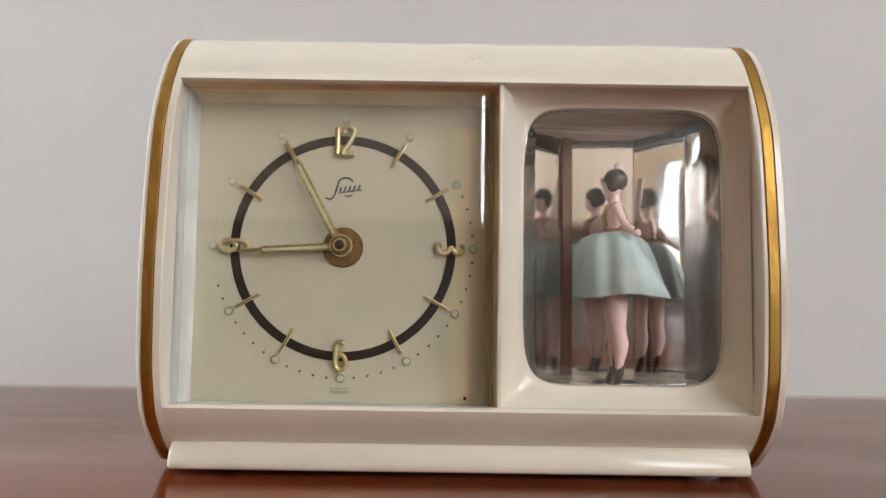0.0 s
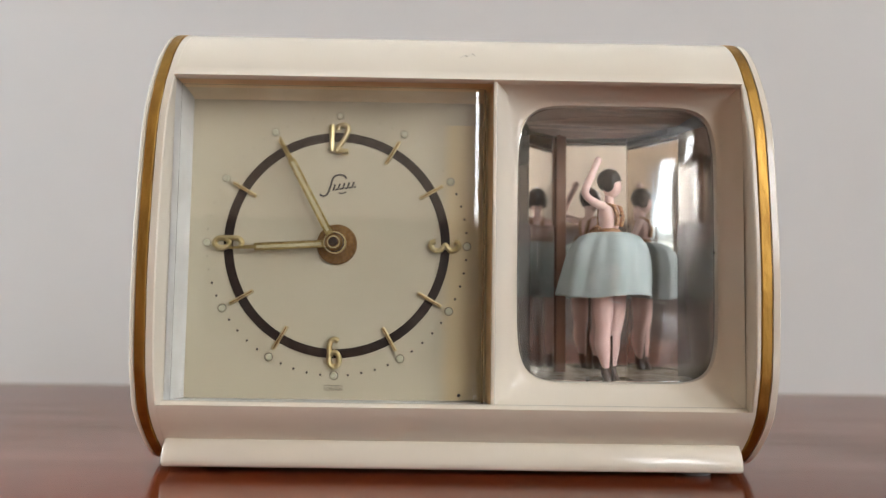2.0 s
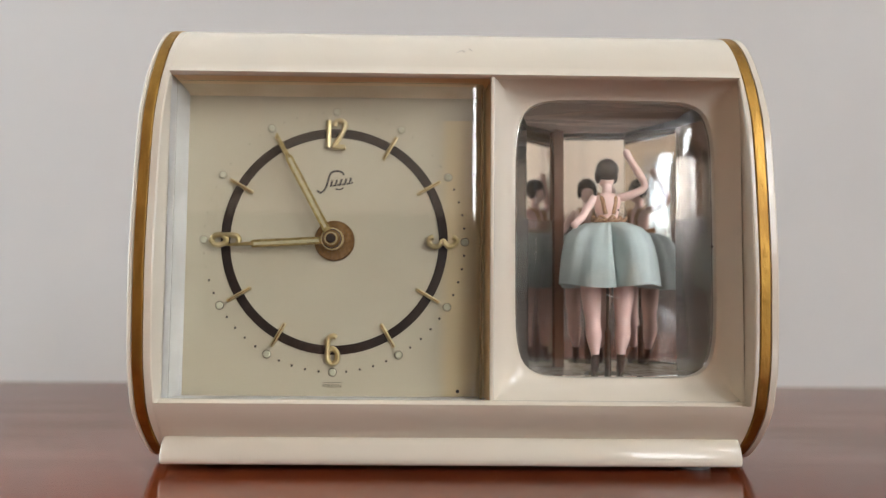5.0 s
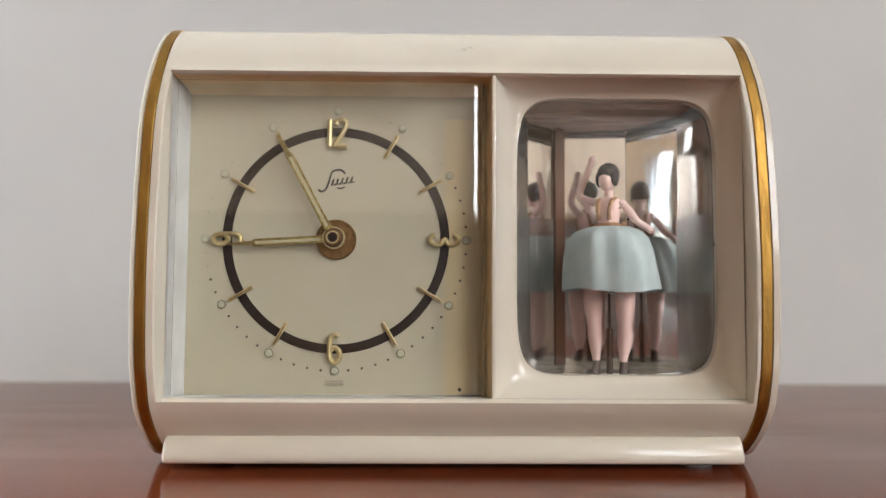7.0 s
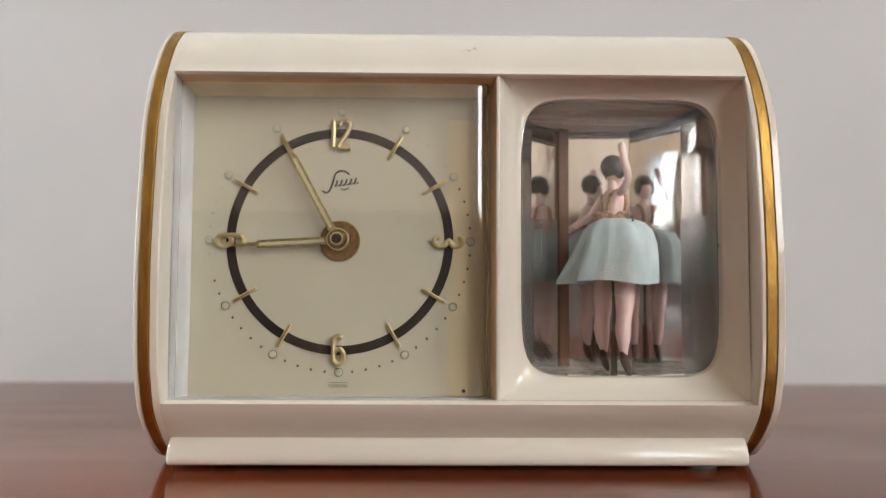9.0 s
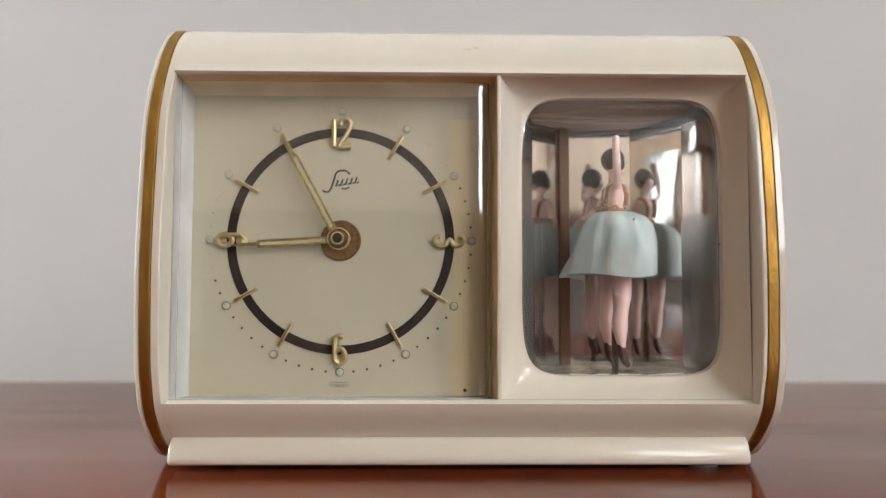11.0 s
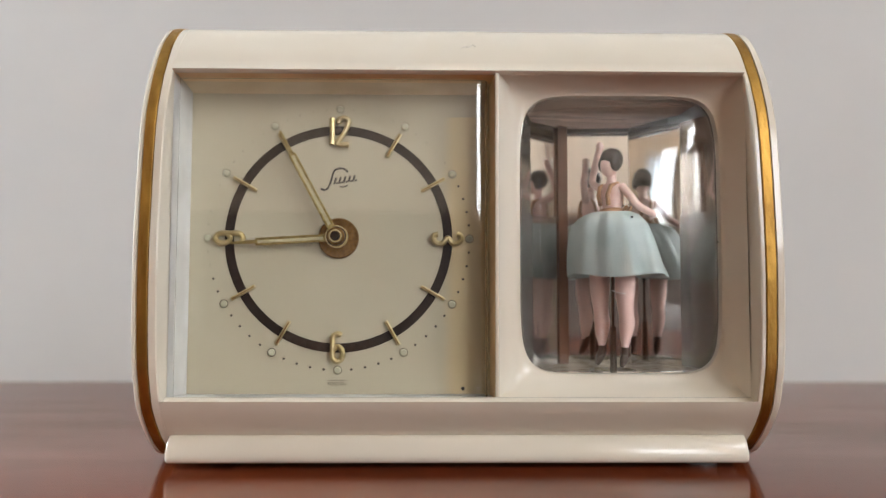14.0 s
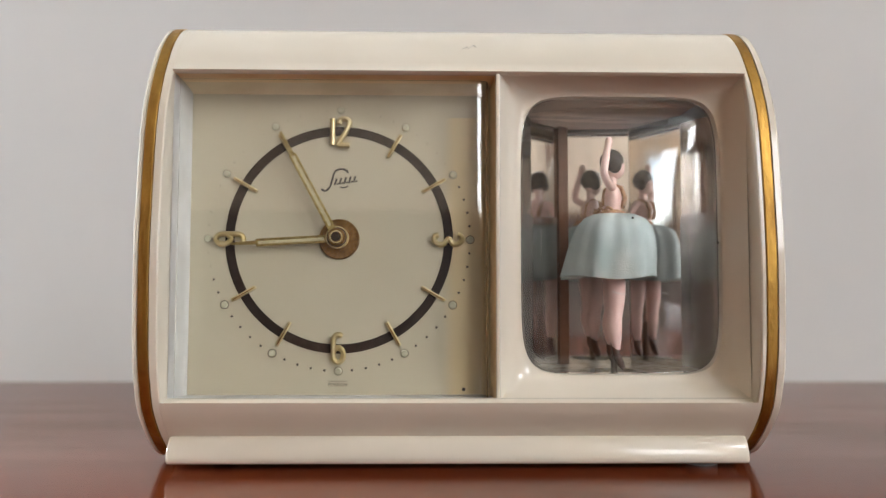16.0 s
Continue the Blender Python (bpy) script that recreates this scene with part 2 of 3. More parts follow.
def disc(bm, c, r, y0, y1, seg=32, bevel=0.0, mat=0):
    """A round plate in the dial's plane, from y0 (back) to y1 (front)."""
    ring = lambda rr, y: [(c[0] + rr * math.cos(2 * math.pi * k / seg), y, c[1] + rr * math.sin(2 * math.pi * k / seg)) for k in range(seg)]
    loops = [ring(r, y0), ring(r, y1 + bevel)] + ([ring(r - bevel, y1)] if bevel else [])
    rows = loft(bm, loops, mat=mat)
    cap(bm, rows[-1], mat)
    return bm


def annulus(bm, c, r0, r1, y0, y1, seg=96):
    ring = lambda rr, y: [(c[0] + rr * math.cos(2 * math.pi * k / seg), y, c[1] + rr * math.sin(2 * math.pi * k / seg)) for k in range(seg)]
    loft(bm, [ring(r0, y0), ring(r0, y1), ring(r1, y1), ring(r1, y0)])
    return bm


# ---- room ----
DADO = 0.42


def wall(name, boxes, mat, label, category="wall"):
    bm = bmesh.new()
    for b in boxes:
        box(bm, *b)
    return tagged(link(name, bm, mat), label, category, kind="structure")


def build_room():
    wall("wall_north", [(RX0 - 0.15, RX1 + 0.15, RY1, RY1 + 0.15, RZ0, RZ1)], plaster, "plain white painted wall behind the table")
    wall("wall_south", [(RX0 - 0.15, WIN_X0, RY0 - 0.15, RY0, RZ0, RZ1), (WIN_X1, RX1 + 0.15, RY0 - 0.15, RY0, RZ0, RZ1), (WIN_X0, WIN_X1, RY0 - 0.15, RY0, RZ0, WIN_Z0), (WIN_X0, WIN_X1, RY0 - 0.15, RY0, WIN_Z1, RZ1)],
         pale_wall, "pale cream room wall with a tall window opening")
    wall("wall_west", [(RX0 - 0.15, RX0, RY0, SIDE_Y0, RZ0, RZ1), (RX0 - 0.15, RX0, SIDE_Y1, BACK_Y0, RZ0, RZ1), (RX0 - 0.15, RX0, BACK_Y1, RY1, RZ0, RZ1), (RX0 - 0.15, RX0, BACK_Y0, BACK_Y1, RZ0, BACK_Z0), (RX0 - 0.15, RX0, BACK_Y0, BACK_Y1, BACK_Z1, RZ1), (RX0 - 0.15, RX0, SIDE_Y0, SIDE_Y1, SIDE_Z1, RZ1), (RX0 - 0.15, RX0, SIDE_Y0, SIDE_Y1, RZ0, SIDE_Z0)],
         tan_wall, "warm tan room wall with two narrow window openings")
    wall("wall_east", [(RX1, RX1 + 0.15, RY0, EAST_Y0, RZ0, RZ1), (RX1, RX1 + 0.15, EAST_Y1, NEAR_Y0, RZ0, RZ1), (RX1, RX1 + 0.15, NEAR_Y1, RY1, RZ0, RZ1), (RX1, RX1 + 0.15, NEAR_Y0, NEAR_Y1, RZ0, NEAR_Z0), (RX1, RX1 + 0.15, NEAR_Y0, NEAR_Y1, NEAR_Z1, RZ1), (RX1, RX1 + 0.15, EAST_Y0, EAST_Y1, RZ0, EAST_Z0), (RX1, RX1 + 0.15, EAST_Y0, EAST_Y1, EAST_Z1, RZ1)],
         beige_wall, "pale beige room wall with two window openings")
    wall("wainscot", [(RX0, RX1, RY0, RY0 + 0.012, RZ0, DADO), (RX1 - 0.012, RX1, RY0 + 0.012, NEAR_Y0, RZ0, DADO), (RX1 - 0.012, RX1, NEAR_Y1, RY1, RZ0, DADO), (RX1 - 0.012, RX1, NEAR_Y0, NEAR_Y1, RZ0, NEAR_Z0), (RX0, RX0 + 0.012, RY0 + 0.012, SIDE_Y0, RZ0, DADO), (RX0, RX0 + 0.012, SIDE_Y1, BACK_Y0, RZ0, DADO), (RX0, RX0 + 0.012, SIDE_Y0, SIDE_Y1, RZ0, SIDE_Z0), (RX0, RX0 + 0.012, BACK_Y0, BACK_Y1, RZ0, BACK_Z0)],
         dado_paint, "grey-brown lower wall panelling", "wainscot")
    wall("trim", [(RX0, RX1, RY0 + 0.012, RY0 + 0.03, DADO - 0.02, DADO + 0.02), (RX1 - 0.03, RX1 - 0.012, RY0 + 0.03, -1.83, DADO - 0.02, DADO + 0.02), (RX1 - 0.03, RX1 - 0.012, -0.9, NEAR_Y0, DADO - 0.02, DADO + 0.02), (RX1 - 0.03, RX1 - 0.012, NEAR_Y1, RY1, DADO - 0.02, DADO + 0.02), (RX0 + 0.012, RX0 + 0.03, SIDE_Y1, BACK_Y0, DADO - 0.02, DADO + 0.02)],
         door_wood, "brown wooden dado rail", "trim")
    wall("floor", [(RX0 - 0.15, RX1 + 0.15, RY0 - 0.15, RY1 + 0.15, RZ0 - 0.1, RZ0)], floor_wood, "brown wooden room floor", "floor")
    wall("ceiling", [(RX0 - 0.15, RX1 + 0.15, RY0 - 0.15, RY1 + 0.15, RZ1, RZ1 + 0.1)], plaster, "plain white painted ceiling", "ceiling")
    win = tagged(new("window_1"), "white framed daylight window with two sashes", "window", kind="structure")
    for x0, x1, z0, z1 in ((WIN_X0, WIN_X0 + 0.05, WIN_Z0, WIN_Z1), (WIN_X1 - 0.05, WIN_X1, WIN_Z0, WIN_Z1), (wx - 0.03, wx + 0.03, WIN_Z0 + 0.05, WIN_Z1 - 0.05),
                           (WIN_X0 + 0.05, WIN_X1 - 0.05, WIN_Z0, WIN_Z0 + 0.05), (WIN_X0 + 0.05, WIN_X1 - 0.05, WIN_Z1 - 0.05, WIN_Z1)):
        part("window_frame", boxed(x0, x1, RY0 - 0.10, RY0 - 0.04, z0, z1, bevel=0.006), white_paint, win)
    win = tagged(new("window_2"), "narrow window with dark bars and bright sky", "window", kind="structure")
    for y0, y1, z0, z1 in ((SIDE_Y0, SIDE_Y0 + 0.03, SIDE_Z0, SIDE_Z1), (SIDE_Y1 - 0.02, SIDE_Y1, SIDE_Z0, SIDE_Z1), (SIDE_Y0 + 0.03, SIDE_Y1 - 0.02, 0.36, 0.385), (SIDE_Y1 - 0.095, SIDE_Y1 - 0.065, SIDE_Z0, SIDE_Z1)):
        part("window_frame", boxed(RX0 - 0.10, RX0 - 0.04, y0, y1, z0, z1, bevel=0.006), door_wood, win)
    win = tagged(new("fill_window_3"), "unseen narrow white framed window added to brighten the wall", "window", kind="structure")
    for y0, y1, z0, z1 in ((BACK_Y0, BACK_Y0 + 0.04, BACK_Z0, BACK_Z1), (BACK_Y1 - 0.04, BACK_Y1, BACK_Z0, BACK_Z1), (BACK_Y0 + 0.04, BACK_Y1 - 0.04, 0.88, 0.92)):
        part("window_frame", boxed(RX0 - 0.10, RX0 - 0.04, y0, y1, z0, z1, bevel=0.006), white_paint, win)
    win = tagged(new("window_4"), "high white framed window with bright sky", "window", kind="structure")
    for y0, y1, z0, z1 in ((EAST_Y0, EAST_Y0 + 0.04, EAST_Z0, EAST_Z1), (EAST_Y1 - 0.04, EAST_Y1, EAST_Z0, EAST_Z1), (ey - 0.025, ey + 0.025, EAST_Z0 + 0.04, EAST_Z1 - 0.04), (EAST_Y0 + 0.04, EAST_Y1 - 0.04, EAST_Z0, EAST_Z0 + 0.04), (EAST_Y0 + 0.04, EAST_Y1 - 0.04, EAST_Z1 - 0.04, EAST_Z1)):
        part("window_frame", boxed(RX1 + 0.04, RX1 + 0.10, y0, y1, z0, z1, bevel=0.006), white_paint, win)
    win = tagged(new("fill_window_5"), "unseen white framed window added for fill light beside the table", "window", kind="structure")
    for y0, y1, z0, z1 in ((NEAR_Y0, NEAR_Y0 + 0.04, NEAR_Z0, NEAR_Z1), (NEAR_Y1 - 0.04, NEAR_Y1, NEAR_Z0, NEAR_Z1), (ny - 0.025, ny + 0.025, NEAR_Z0, NEAR_Z1)):
        part("window_frame", boxed(RX1 + 0.04, RX1 + 0.10, y0, y1, z0, z1, bevel=0.006), white_paint, win)
    door = tagged(new("door_1"), "dark brown wooden door in the beige wall", "door", kind="structure")
    part("door_leaf", boxed(RX1 - 0.06, RX1 - 0.013, -1.75, -0.98, RZ0, RZ0 + 2.02, bevel=0.004), door_wood, door)
    for y0, y1, z0, z1 in ((-1.83, -1.752, 0, 2.1), (-0.978, -0.90, 0, 2.1), (-1.752, -0.978, 2.022, 2.1)):
        part("door_frame", boxed(RX1 - 0.075, RX1 - 0.013, y0, y1, RZ0 + z0, RZ0 + z1, bevel=0.004), door_wood, door)


def build_table():
    t = tagged(new("table"), "polished red-brown wooden table against a white wall", "table")
    part("tabletop", boxed(-0.75, 0.75, -0.50, 0.200, -0.03, 0.0, bevel=0.003, seg=3), wood, t, "glossy red-brown wooden top")
    for x in (-0.69, 0.69):
        for y in (-0.44, 0.14):
            part("leg", boxed(x - 0.03, x + 0.03, y - 0.03, y + 0.03, RZ0, -0.03, bevel=0.004), wood, t)


# ---- the clock ----
# profile of the ends, as depth and height
PROFILE = smooth_line([(p[0], 0, p[1]) for p in (
    (0.0200, 0.0006), (0.0129, 0.0017), (0.0080, 0.0042), (0.0012, 0.0100), (-0.0045, 0.0172), (-0.0070, 0.0245), (-0.0083, 0.0302), (-0.0092, 0.0425), (-0.0094, 0.0621),
    (-0.0068, 0.0932), (-0.0029, 0.1063), (0.0002, 0.1125), (0.0042, 0.1189), (0.0092, 0.1243), (0.0150, 0.1281),
    (0.0230, 0.1304), (0.0350, 0.1314), (0.0480, 0.1302), (0.0600, 0.1250), (0.0660, 0.1130), (0.0670, 0.0700), (0.0660, 0.0180), (0.0600, 0.0050), (0.0500, 0.0006))], 4, closed=True)
HALF = 0.0868
LOWER, UPPER = 0.0192, 0.1114


def inset_profile(x, d):
    n, out = len(PROFILE), []
    for i, p in enumerate(PROFILE):
        t = (PROFILE[(i + 1) % n] - PROFILE[i - 1]).normalized()
        out.append(Vector((x, p.y + 0, 0)) + Vector((0, p.x + t.z * d, p.z - t.x * d)))
    return out


def build_end_panel(clock, side):
    e, g, h, o = (0.0813, 0.0832, 0.0864, 0.0877) if side < 0 else (0.0806, 0.0816, 0.0848, 0.0870)
    steps = ((0.0813, 0.0095), (e - 0.0003, 0.0004), (e, 0.0), (g - 0.0001, 0.0), (g, 0.0008), (h, 0.0008), (h + 0.0001, 0.0), (o - 0.0005, 0.0), (o, 0.0005))
    bm = bmesh.new()
    rows = loft(bm, [inset_profile(side * x, d) for x, d in steps])
    cap(bm, rows[-1]), cap(bm, rows[0][::-1])
    panel = part("end_panel", bm, ivory, clock, "curved ivory plastic end panel", 30)
    bm = bmesh.new()
    g, h = g + 0.0002, h - 0.0002
    loops = [inset_profile(side * x, d) for x, d in ((g, 0.00085), (g, 0.0001), (g + 0.0002, -0.0001), (h - 0.0002, -0.0001), (h, 0.0001), (h, 0.00085))]
    loft(bm, loops + loops[:1])
    part("brass_strip", bm, brass, panel, "tarnished brass trim strip", 30)


def build_case(clock):
    top = [(p.x, p.z) for p in PROFILE]
    # skin of the case: over the top, down the back, under the bottom
    k = next(i for i, p in enumerate(PROFILE) if p.z > UPPER and p.x < 0.02)
    j = next(i for i, p in enumerate(PROFILE) if p.z > LOWER and p.x < 0.02)
    line = [(0.0006, UPPER - 0.0010), (-0.0006, UPPER - 0.0008), (-0.0012, UPPER - 0.0002)] + top[k:] + top[:j] + [(-0.0028, LOWER - 0.0010), (-0.0020, LOWER), (-0.0006, LOWER + 0.0004), (0.0006, LOWER + 0.0003)]
    bm = bmesh.new()
    loft(bm, [[(x, y, z) for y, z in line] for x in (-0.0812, 0.0806)], closed=False)
    part("case", bm, ivory, clock, "glossy ivory plastic clock case", 40)
    # lined recess of the dial, its walls leaning inwards
    a = [(-0.0811, 0.0004, 0.0190), (0.0096, 0.0004, 0.0190), (0.0096, 0.0004, 0.1108), (-0.0811, 0.0004, 0.1108)]
    b = [(-0.0797, 0.0129, 0.0186), (0.0080, 0.0129, 0.0186), (0.0080, 0.0129, 0.1078), (-0.0797, 0.0129, 0.1078)]
    bm = bmesh.new()
    mid = lambda t, y: [tuple(p[i] + (q[i] - p[i]) * t if i != 1 else y for i in range(3)) for p, q in zip(a, b)]
    loft(bm, [mid(0, 0.0004), mid(0.08, 0.0022), mid(0.30, 0.0075), mid(0.45, 0.0100), mid(0.66, 0.0118), mid(1.0, 0.0129)])
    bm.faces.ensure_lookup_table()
    # top and right walls take the painted shade tones
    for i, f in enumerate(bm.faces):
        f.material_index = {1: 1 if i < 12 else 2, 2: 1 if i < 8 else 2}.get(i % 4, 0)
    part("dial_recess", bm, [cream, amber, taupe], clock, "cream inner walls of the dial recess, top and right in painted shade", 50)
    part("divider", boxed(0.0096, 0.0108, -0.0006, 0.012, 0.0190, 0.1110, bevel=0.0004), ivory, clock, "thin upright bar between dial and window")
    line = [(0.060, 0.0015), (0.0014, 0.0015), (0.0000, 0.0016), (-0.0005, 0.0022), (-0.0005, 0.0035), (-0.0001, 0.0052), (0.0006, 0.0068), (0.0014, 0.0079), (0.0022, 0.0086), (0.0034, 0.0089), (0.060, 0.0089)]
    bm = bmesh.new()
    rows = []
    for x, k in ((-0.0812, 0.0008), (-0.0808, 0.0002), (-0.0801, 0.0), (0.0791, 0.0), (0.0799, 0.0002), (0.0803, 0.0008)):
        rows.append([(x, y + k * (1 if y < 0.03 else -1), z + k * 0.6 * (1 if z < 0.004 else -1)) for y, z in line])
    rows = loft(bm, rows)
    cap(bm, rows[0]), cap(bm, rows[-1])
    part("base", bm, ivory, clock, "ivory plastic base bar with a rounded front", 50)
    # old scuff on the top
    bm = bmesh.new()
    tube(bm, [(0.0000, 0.0040, 0.1190), (0.0016, 0.0052, 0.1203), (0.0022, 0.0043, 0.1194), (0.0036, 0.0058, 0.1210), (0.0045, 0.0048, 0.1199)], [0.00004, 0.0001, 0.00007, 0.00011, 0.00004], 6)
    part("scuff", bm, scuff_mat, clock, "fine grey scuff on the top")
    for x in (-0.069, 0.069):
        for y in (0.0085 if x > 0 else 0.018, 0.052):
            bm = bmesh.new()
            tube(bm, [(x, y, 0.0), (x, y, 0.0018)], 0.005, 20)
            part("foot", bm, rubber, clock, "small pale grey plastic foot")


DIAL_Y = 0.013
DC = (-0.0357, 0.0644)


def polar(angle, r, y=DIAL_Y):
    """A point of the dial: degrees clockwise from twelve."""
    a = radians(angle)
    return Vector((DC[0] + r * math.sin(a), y, DC[1] + r * math.cos(a)))


def bar_along(angle, r0, r1, w, y0, y1, bevel=0.0002):
    bm = boxed(-w / 2, w / 2, y1, y0, r0, r1, bevel=bevel)
    bm.transform(Matrix.Translation((DC[0], 0, DC[1])) @ Matrix.Rotation(radians(angle), 4, "Y"))
    return bm


def stroke(points, r, m, closed=False):
    bm = bmesh.new()
    pts = smooth_line([(p[0], 0, p[1]) for p in points], 5)
    tube(bm, [m @ p for p in pts], r, 8)
    return bm


def build_dial(clock):
    dial = part("dial", boxed(-0.0804, 0.0088, DIAL_Y, DIAL_Y + 0.001, 0.0178, 0.1090), dial_paint, clock, "pale champagne matt dial plate")
    part("yellowed_shaded_margin", boxed(-0.0055, 0.0079, DIAL_Y - 0.00006, DIAL_Y, 0.0188, 0.1010), margin_mat, dial, "yellowed strip with painted shade along the dial's margin")
    part("chapter_ring", annulus(bmesh.new(), DC, 0.0310, 0.0337, DIAL_Y, DIAL_Y - 0.0002), ring_paint, dial, "printed brown-black ring")
    for h in range(12):
        if h % 3:
            marker = part("hour_marker", bar_along(h * 30, 0.0282, 0.0362, 0.0011, DIAL_Y, DIAL_Y - 0.0010), gilt, dial, "raised gilt bar")
            part("groove", bar_along(h * 30, 0.0286, 0.0358, 0.0003, DIAL_Y - 0.0010, DIAL_Y - 0.00103, 0), bronze, marker, "dark line along the bar")
        bm = bmesh.new()
        p = polar(h * 30, 0.0388)
        disc(bm, (p.x, p.z), 0.00108, DIAL_Y, DIAL_Y - 0.0005, 20, 0.0003)
        dot = part("hour_dot", bm, lume, dial, "round pale luminous dot")
        part("rim", annulus(bmesh.new(), (p.x, p.z), 0.00110, 0.00132, DIAL_Y, DIAL_Y - 0.0002, 20), paler_print if h > 8 or h < 3 else rim_print, dot)
    # dots round the upper dial take a paler print
    for paler in (False, True):
        bm = bmesh.new()
        for m in range(60):
            if m % 5 and (m > 42 or m < 11) == paler:
                p = polar(m * 6, 0.0388)
                disc(bm, (p.x, p.z), 0.00033 if paler else 0.00038, DIAL_Y, DIAL_Y - 0.0001, 10)
        tagged(part("minute_dots", bm, paler_print if paler else dot_print, dial, "paler tiny printed dots" if paler else "tiny printed dots between the hours"), kind="stuff")
    # raised numerals
    y = DIAL_Y - 0.0010
    def at(angle, r, turn):
        p = polar(angle, r, y)
        return Matrix.Translation(p) @ Matrix.Rotation(radians(turn), 4, "Y")
    s = 0.00080
    one = [(0, -0.0040), (0, 0.0040)]
    two = [(-0.0014, 0.0024), (-0.0010, 0.0036), (0.0004, 0.0040), (0.0016, 0.0032), (0.0015, 0.0018), (0.0002, -0.0008), (-0.0013, -0.0030), (-0.0015, -0.0039), (0.0, -0.0040), (0.0018, -0.0040)]
    three = [(-0.0013, 0.0028), (-0.0010, 0.0038), (0.0002, 0.0041), (0.0013, 0.0030), (0.0013, 0.0014), (-0.0003, 0.0001), (0.0013, -0.0012), (0.0013, -0.0030), (0.0002, -0.0041), (-0.0010, -0.0038), (-0.0013, -0.0028)]
    six = [(0.0012, 0.0036), (0.0, 0.0041), (-0.0013, 0.0030), (-0.0014, 0.0), (-0.0013, -0.0028), (0.0, -0.0040), (0.0014, -0.0030), (0.0014, -0.0008), (0.0, 0.0004), (-0.0012, -0.0006)]
    for digits, angle, r, turn in ((((one, -0.0022), (two, 0.0010)), 0, 0.0320, 0), (((three, 0),), 90, 0.0322, 90), (((six, 0),), 180, 0.0322, 0), (((six, 0),), 270, 0.0322, 90)):
        bm = bmesh.new()
        for pts, dx in digits:
            tube(bm, [at(angle, r, turn) @ (p + Vector((dx, 0, 0))) for p in smooth_line([(q[0], 0, q[1]) for q in pts], 5)], s, 8)
        part("numeral", bm, gilt, dial, "raised gilt numeral")
    # maker's mark as plain strokes, small printed word
    o = Vector((-0.0355, DIAL_Y - 0.0001, 0.0820))
    bm = bmesh.new()
    def flat(points, w):
        pts = smooth_line([(p[0], 0, p[1]) for p in points], 6)
        for a, b in zip(pts, pts[1:]):
            d = (b - a).normalized()
            n = Vector((d.z, 0, -d.x)) * w / 2
            bm.faces.new([bm.verts.new(o + q) for q in (a - n, b - n, b + n, a + n)])
    flat([(-0.0058, -0.0026), (-0.0046, -0.0032), (-0.0034, -0.0022), (-0.0026, 0.0), (-0.0018, 0.0026), (0.0, 0.0034), (0.0016, 0.0030), (0.0022, 0.0022)], 0.00062)
    for x in (-0.0016, -0.0002, 0.0012, 0.0026, 0.0040):
        flat([(x - 0.0002, -0.0012 + x * 0.15), (x + 0.0004, 0.0008 + x * 0.15)], 0.00056)
        flat([(x + 0.0004, -0.0010 + x * 0.15), (x + 0.0010, -0.0006 + x * 0.15)], 0.00050)
    flat([(-0.0002, -0.0020), (0.0010, -0.0022), (0.0022, -0.0017)], 0.0004)
    part("makers_mark", bm, ink, dial, "small dark flourish printed on the dial", None)
    font = bpy.data.curves.new("word", "FONT")
    font.body, font.size, font.align_x = "FOREIGN", 0.00135, "CENTER"
    tmp = new("word", font)
    me = bpy.data.meshes.new_from_object(tmp.evaluated_get(bpy.context.evaluated_depsgraph_get()))
    bpy.data.objects.remove(tmp)
    me.transform(Matrix.Translation((-0.0358, DIAL_Y - 0.0001, 0.0212)) @ Matrix.Rotation(radians(90), 4, "X"))
    me.materials.append(dot_print)
    word = new("printed_word", me)
    word.parent, word["label"] = dial, "tiny printed word at the dial's foot"
    bm = bmesh.new()
    disc(bm, (0.0012, 0.0203), 0.00055, DIAL_Y, DIAL_Y - 0.0003, 12, 0.0001)
    part("pinhead", bm, ink, dial, "tiny dark pinhead near the corner")
    part("printed_line", boxed(-0.0386, -0.0330, DIAL_Y - 0.00012, DIAL_Y, 0.0226, 0.02272), dot_print, dial)


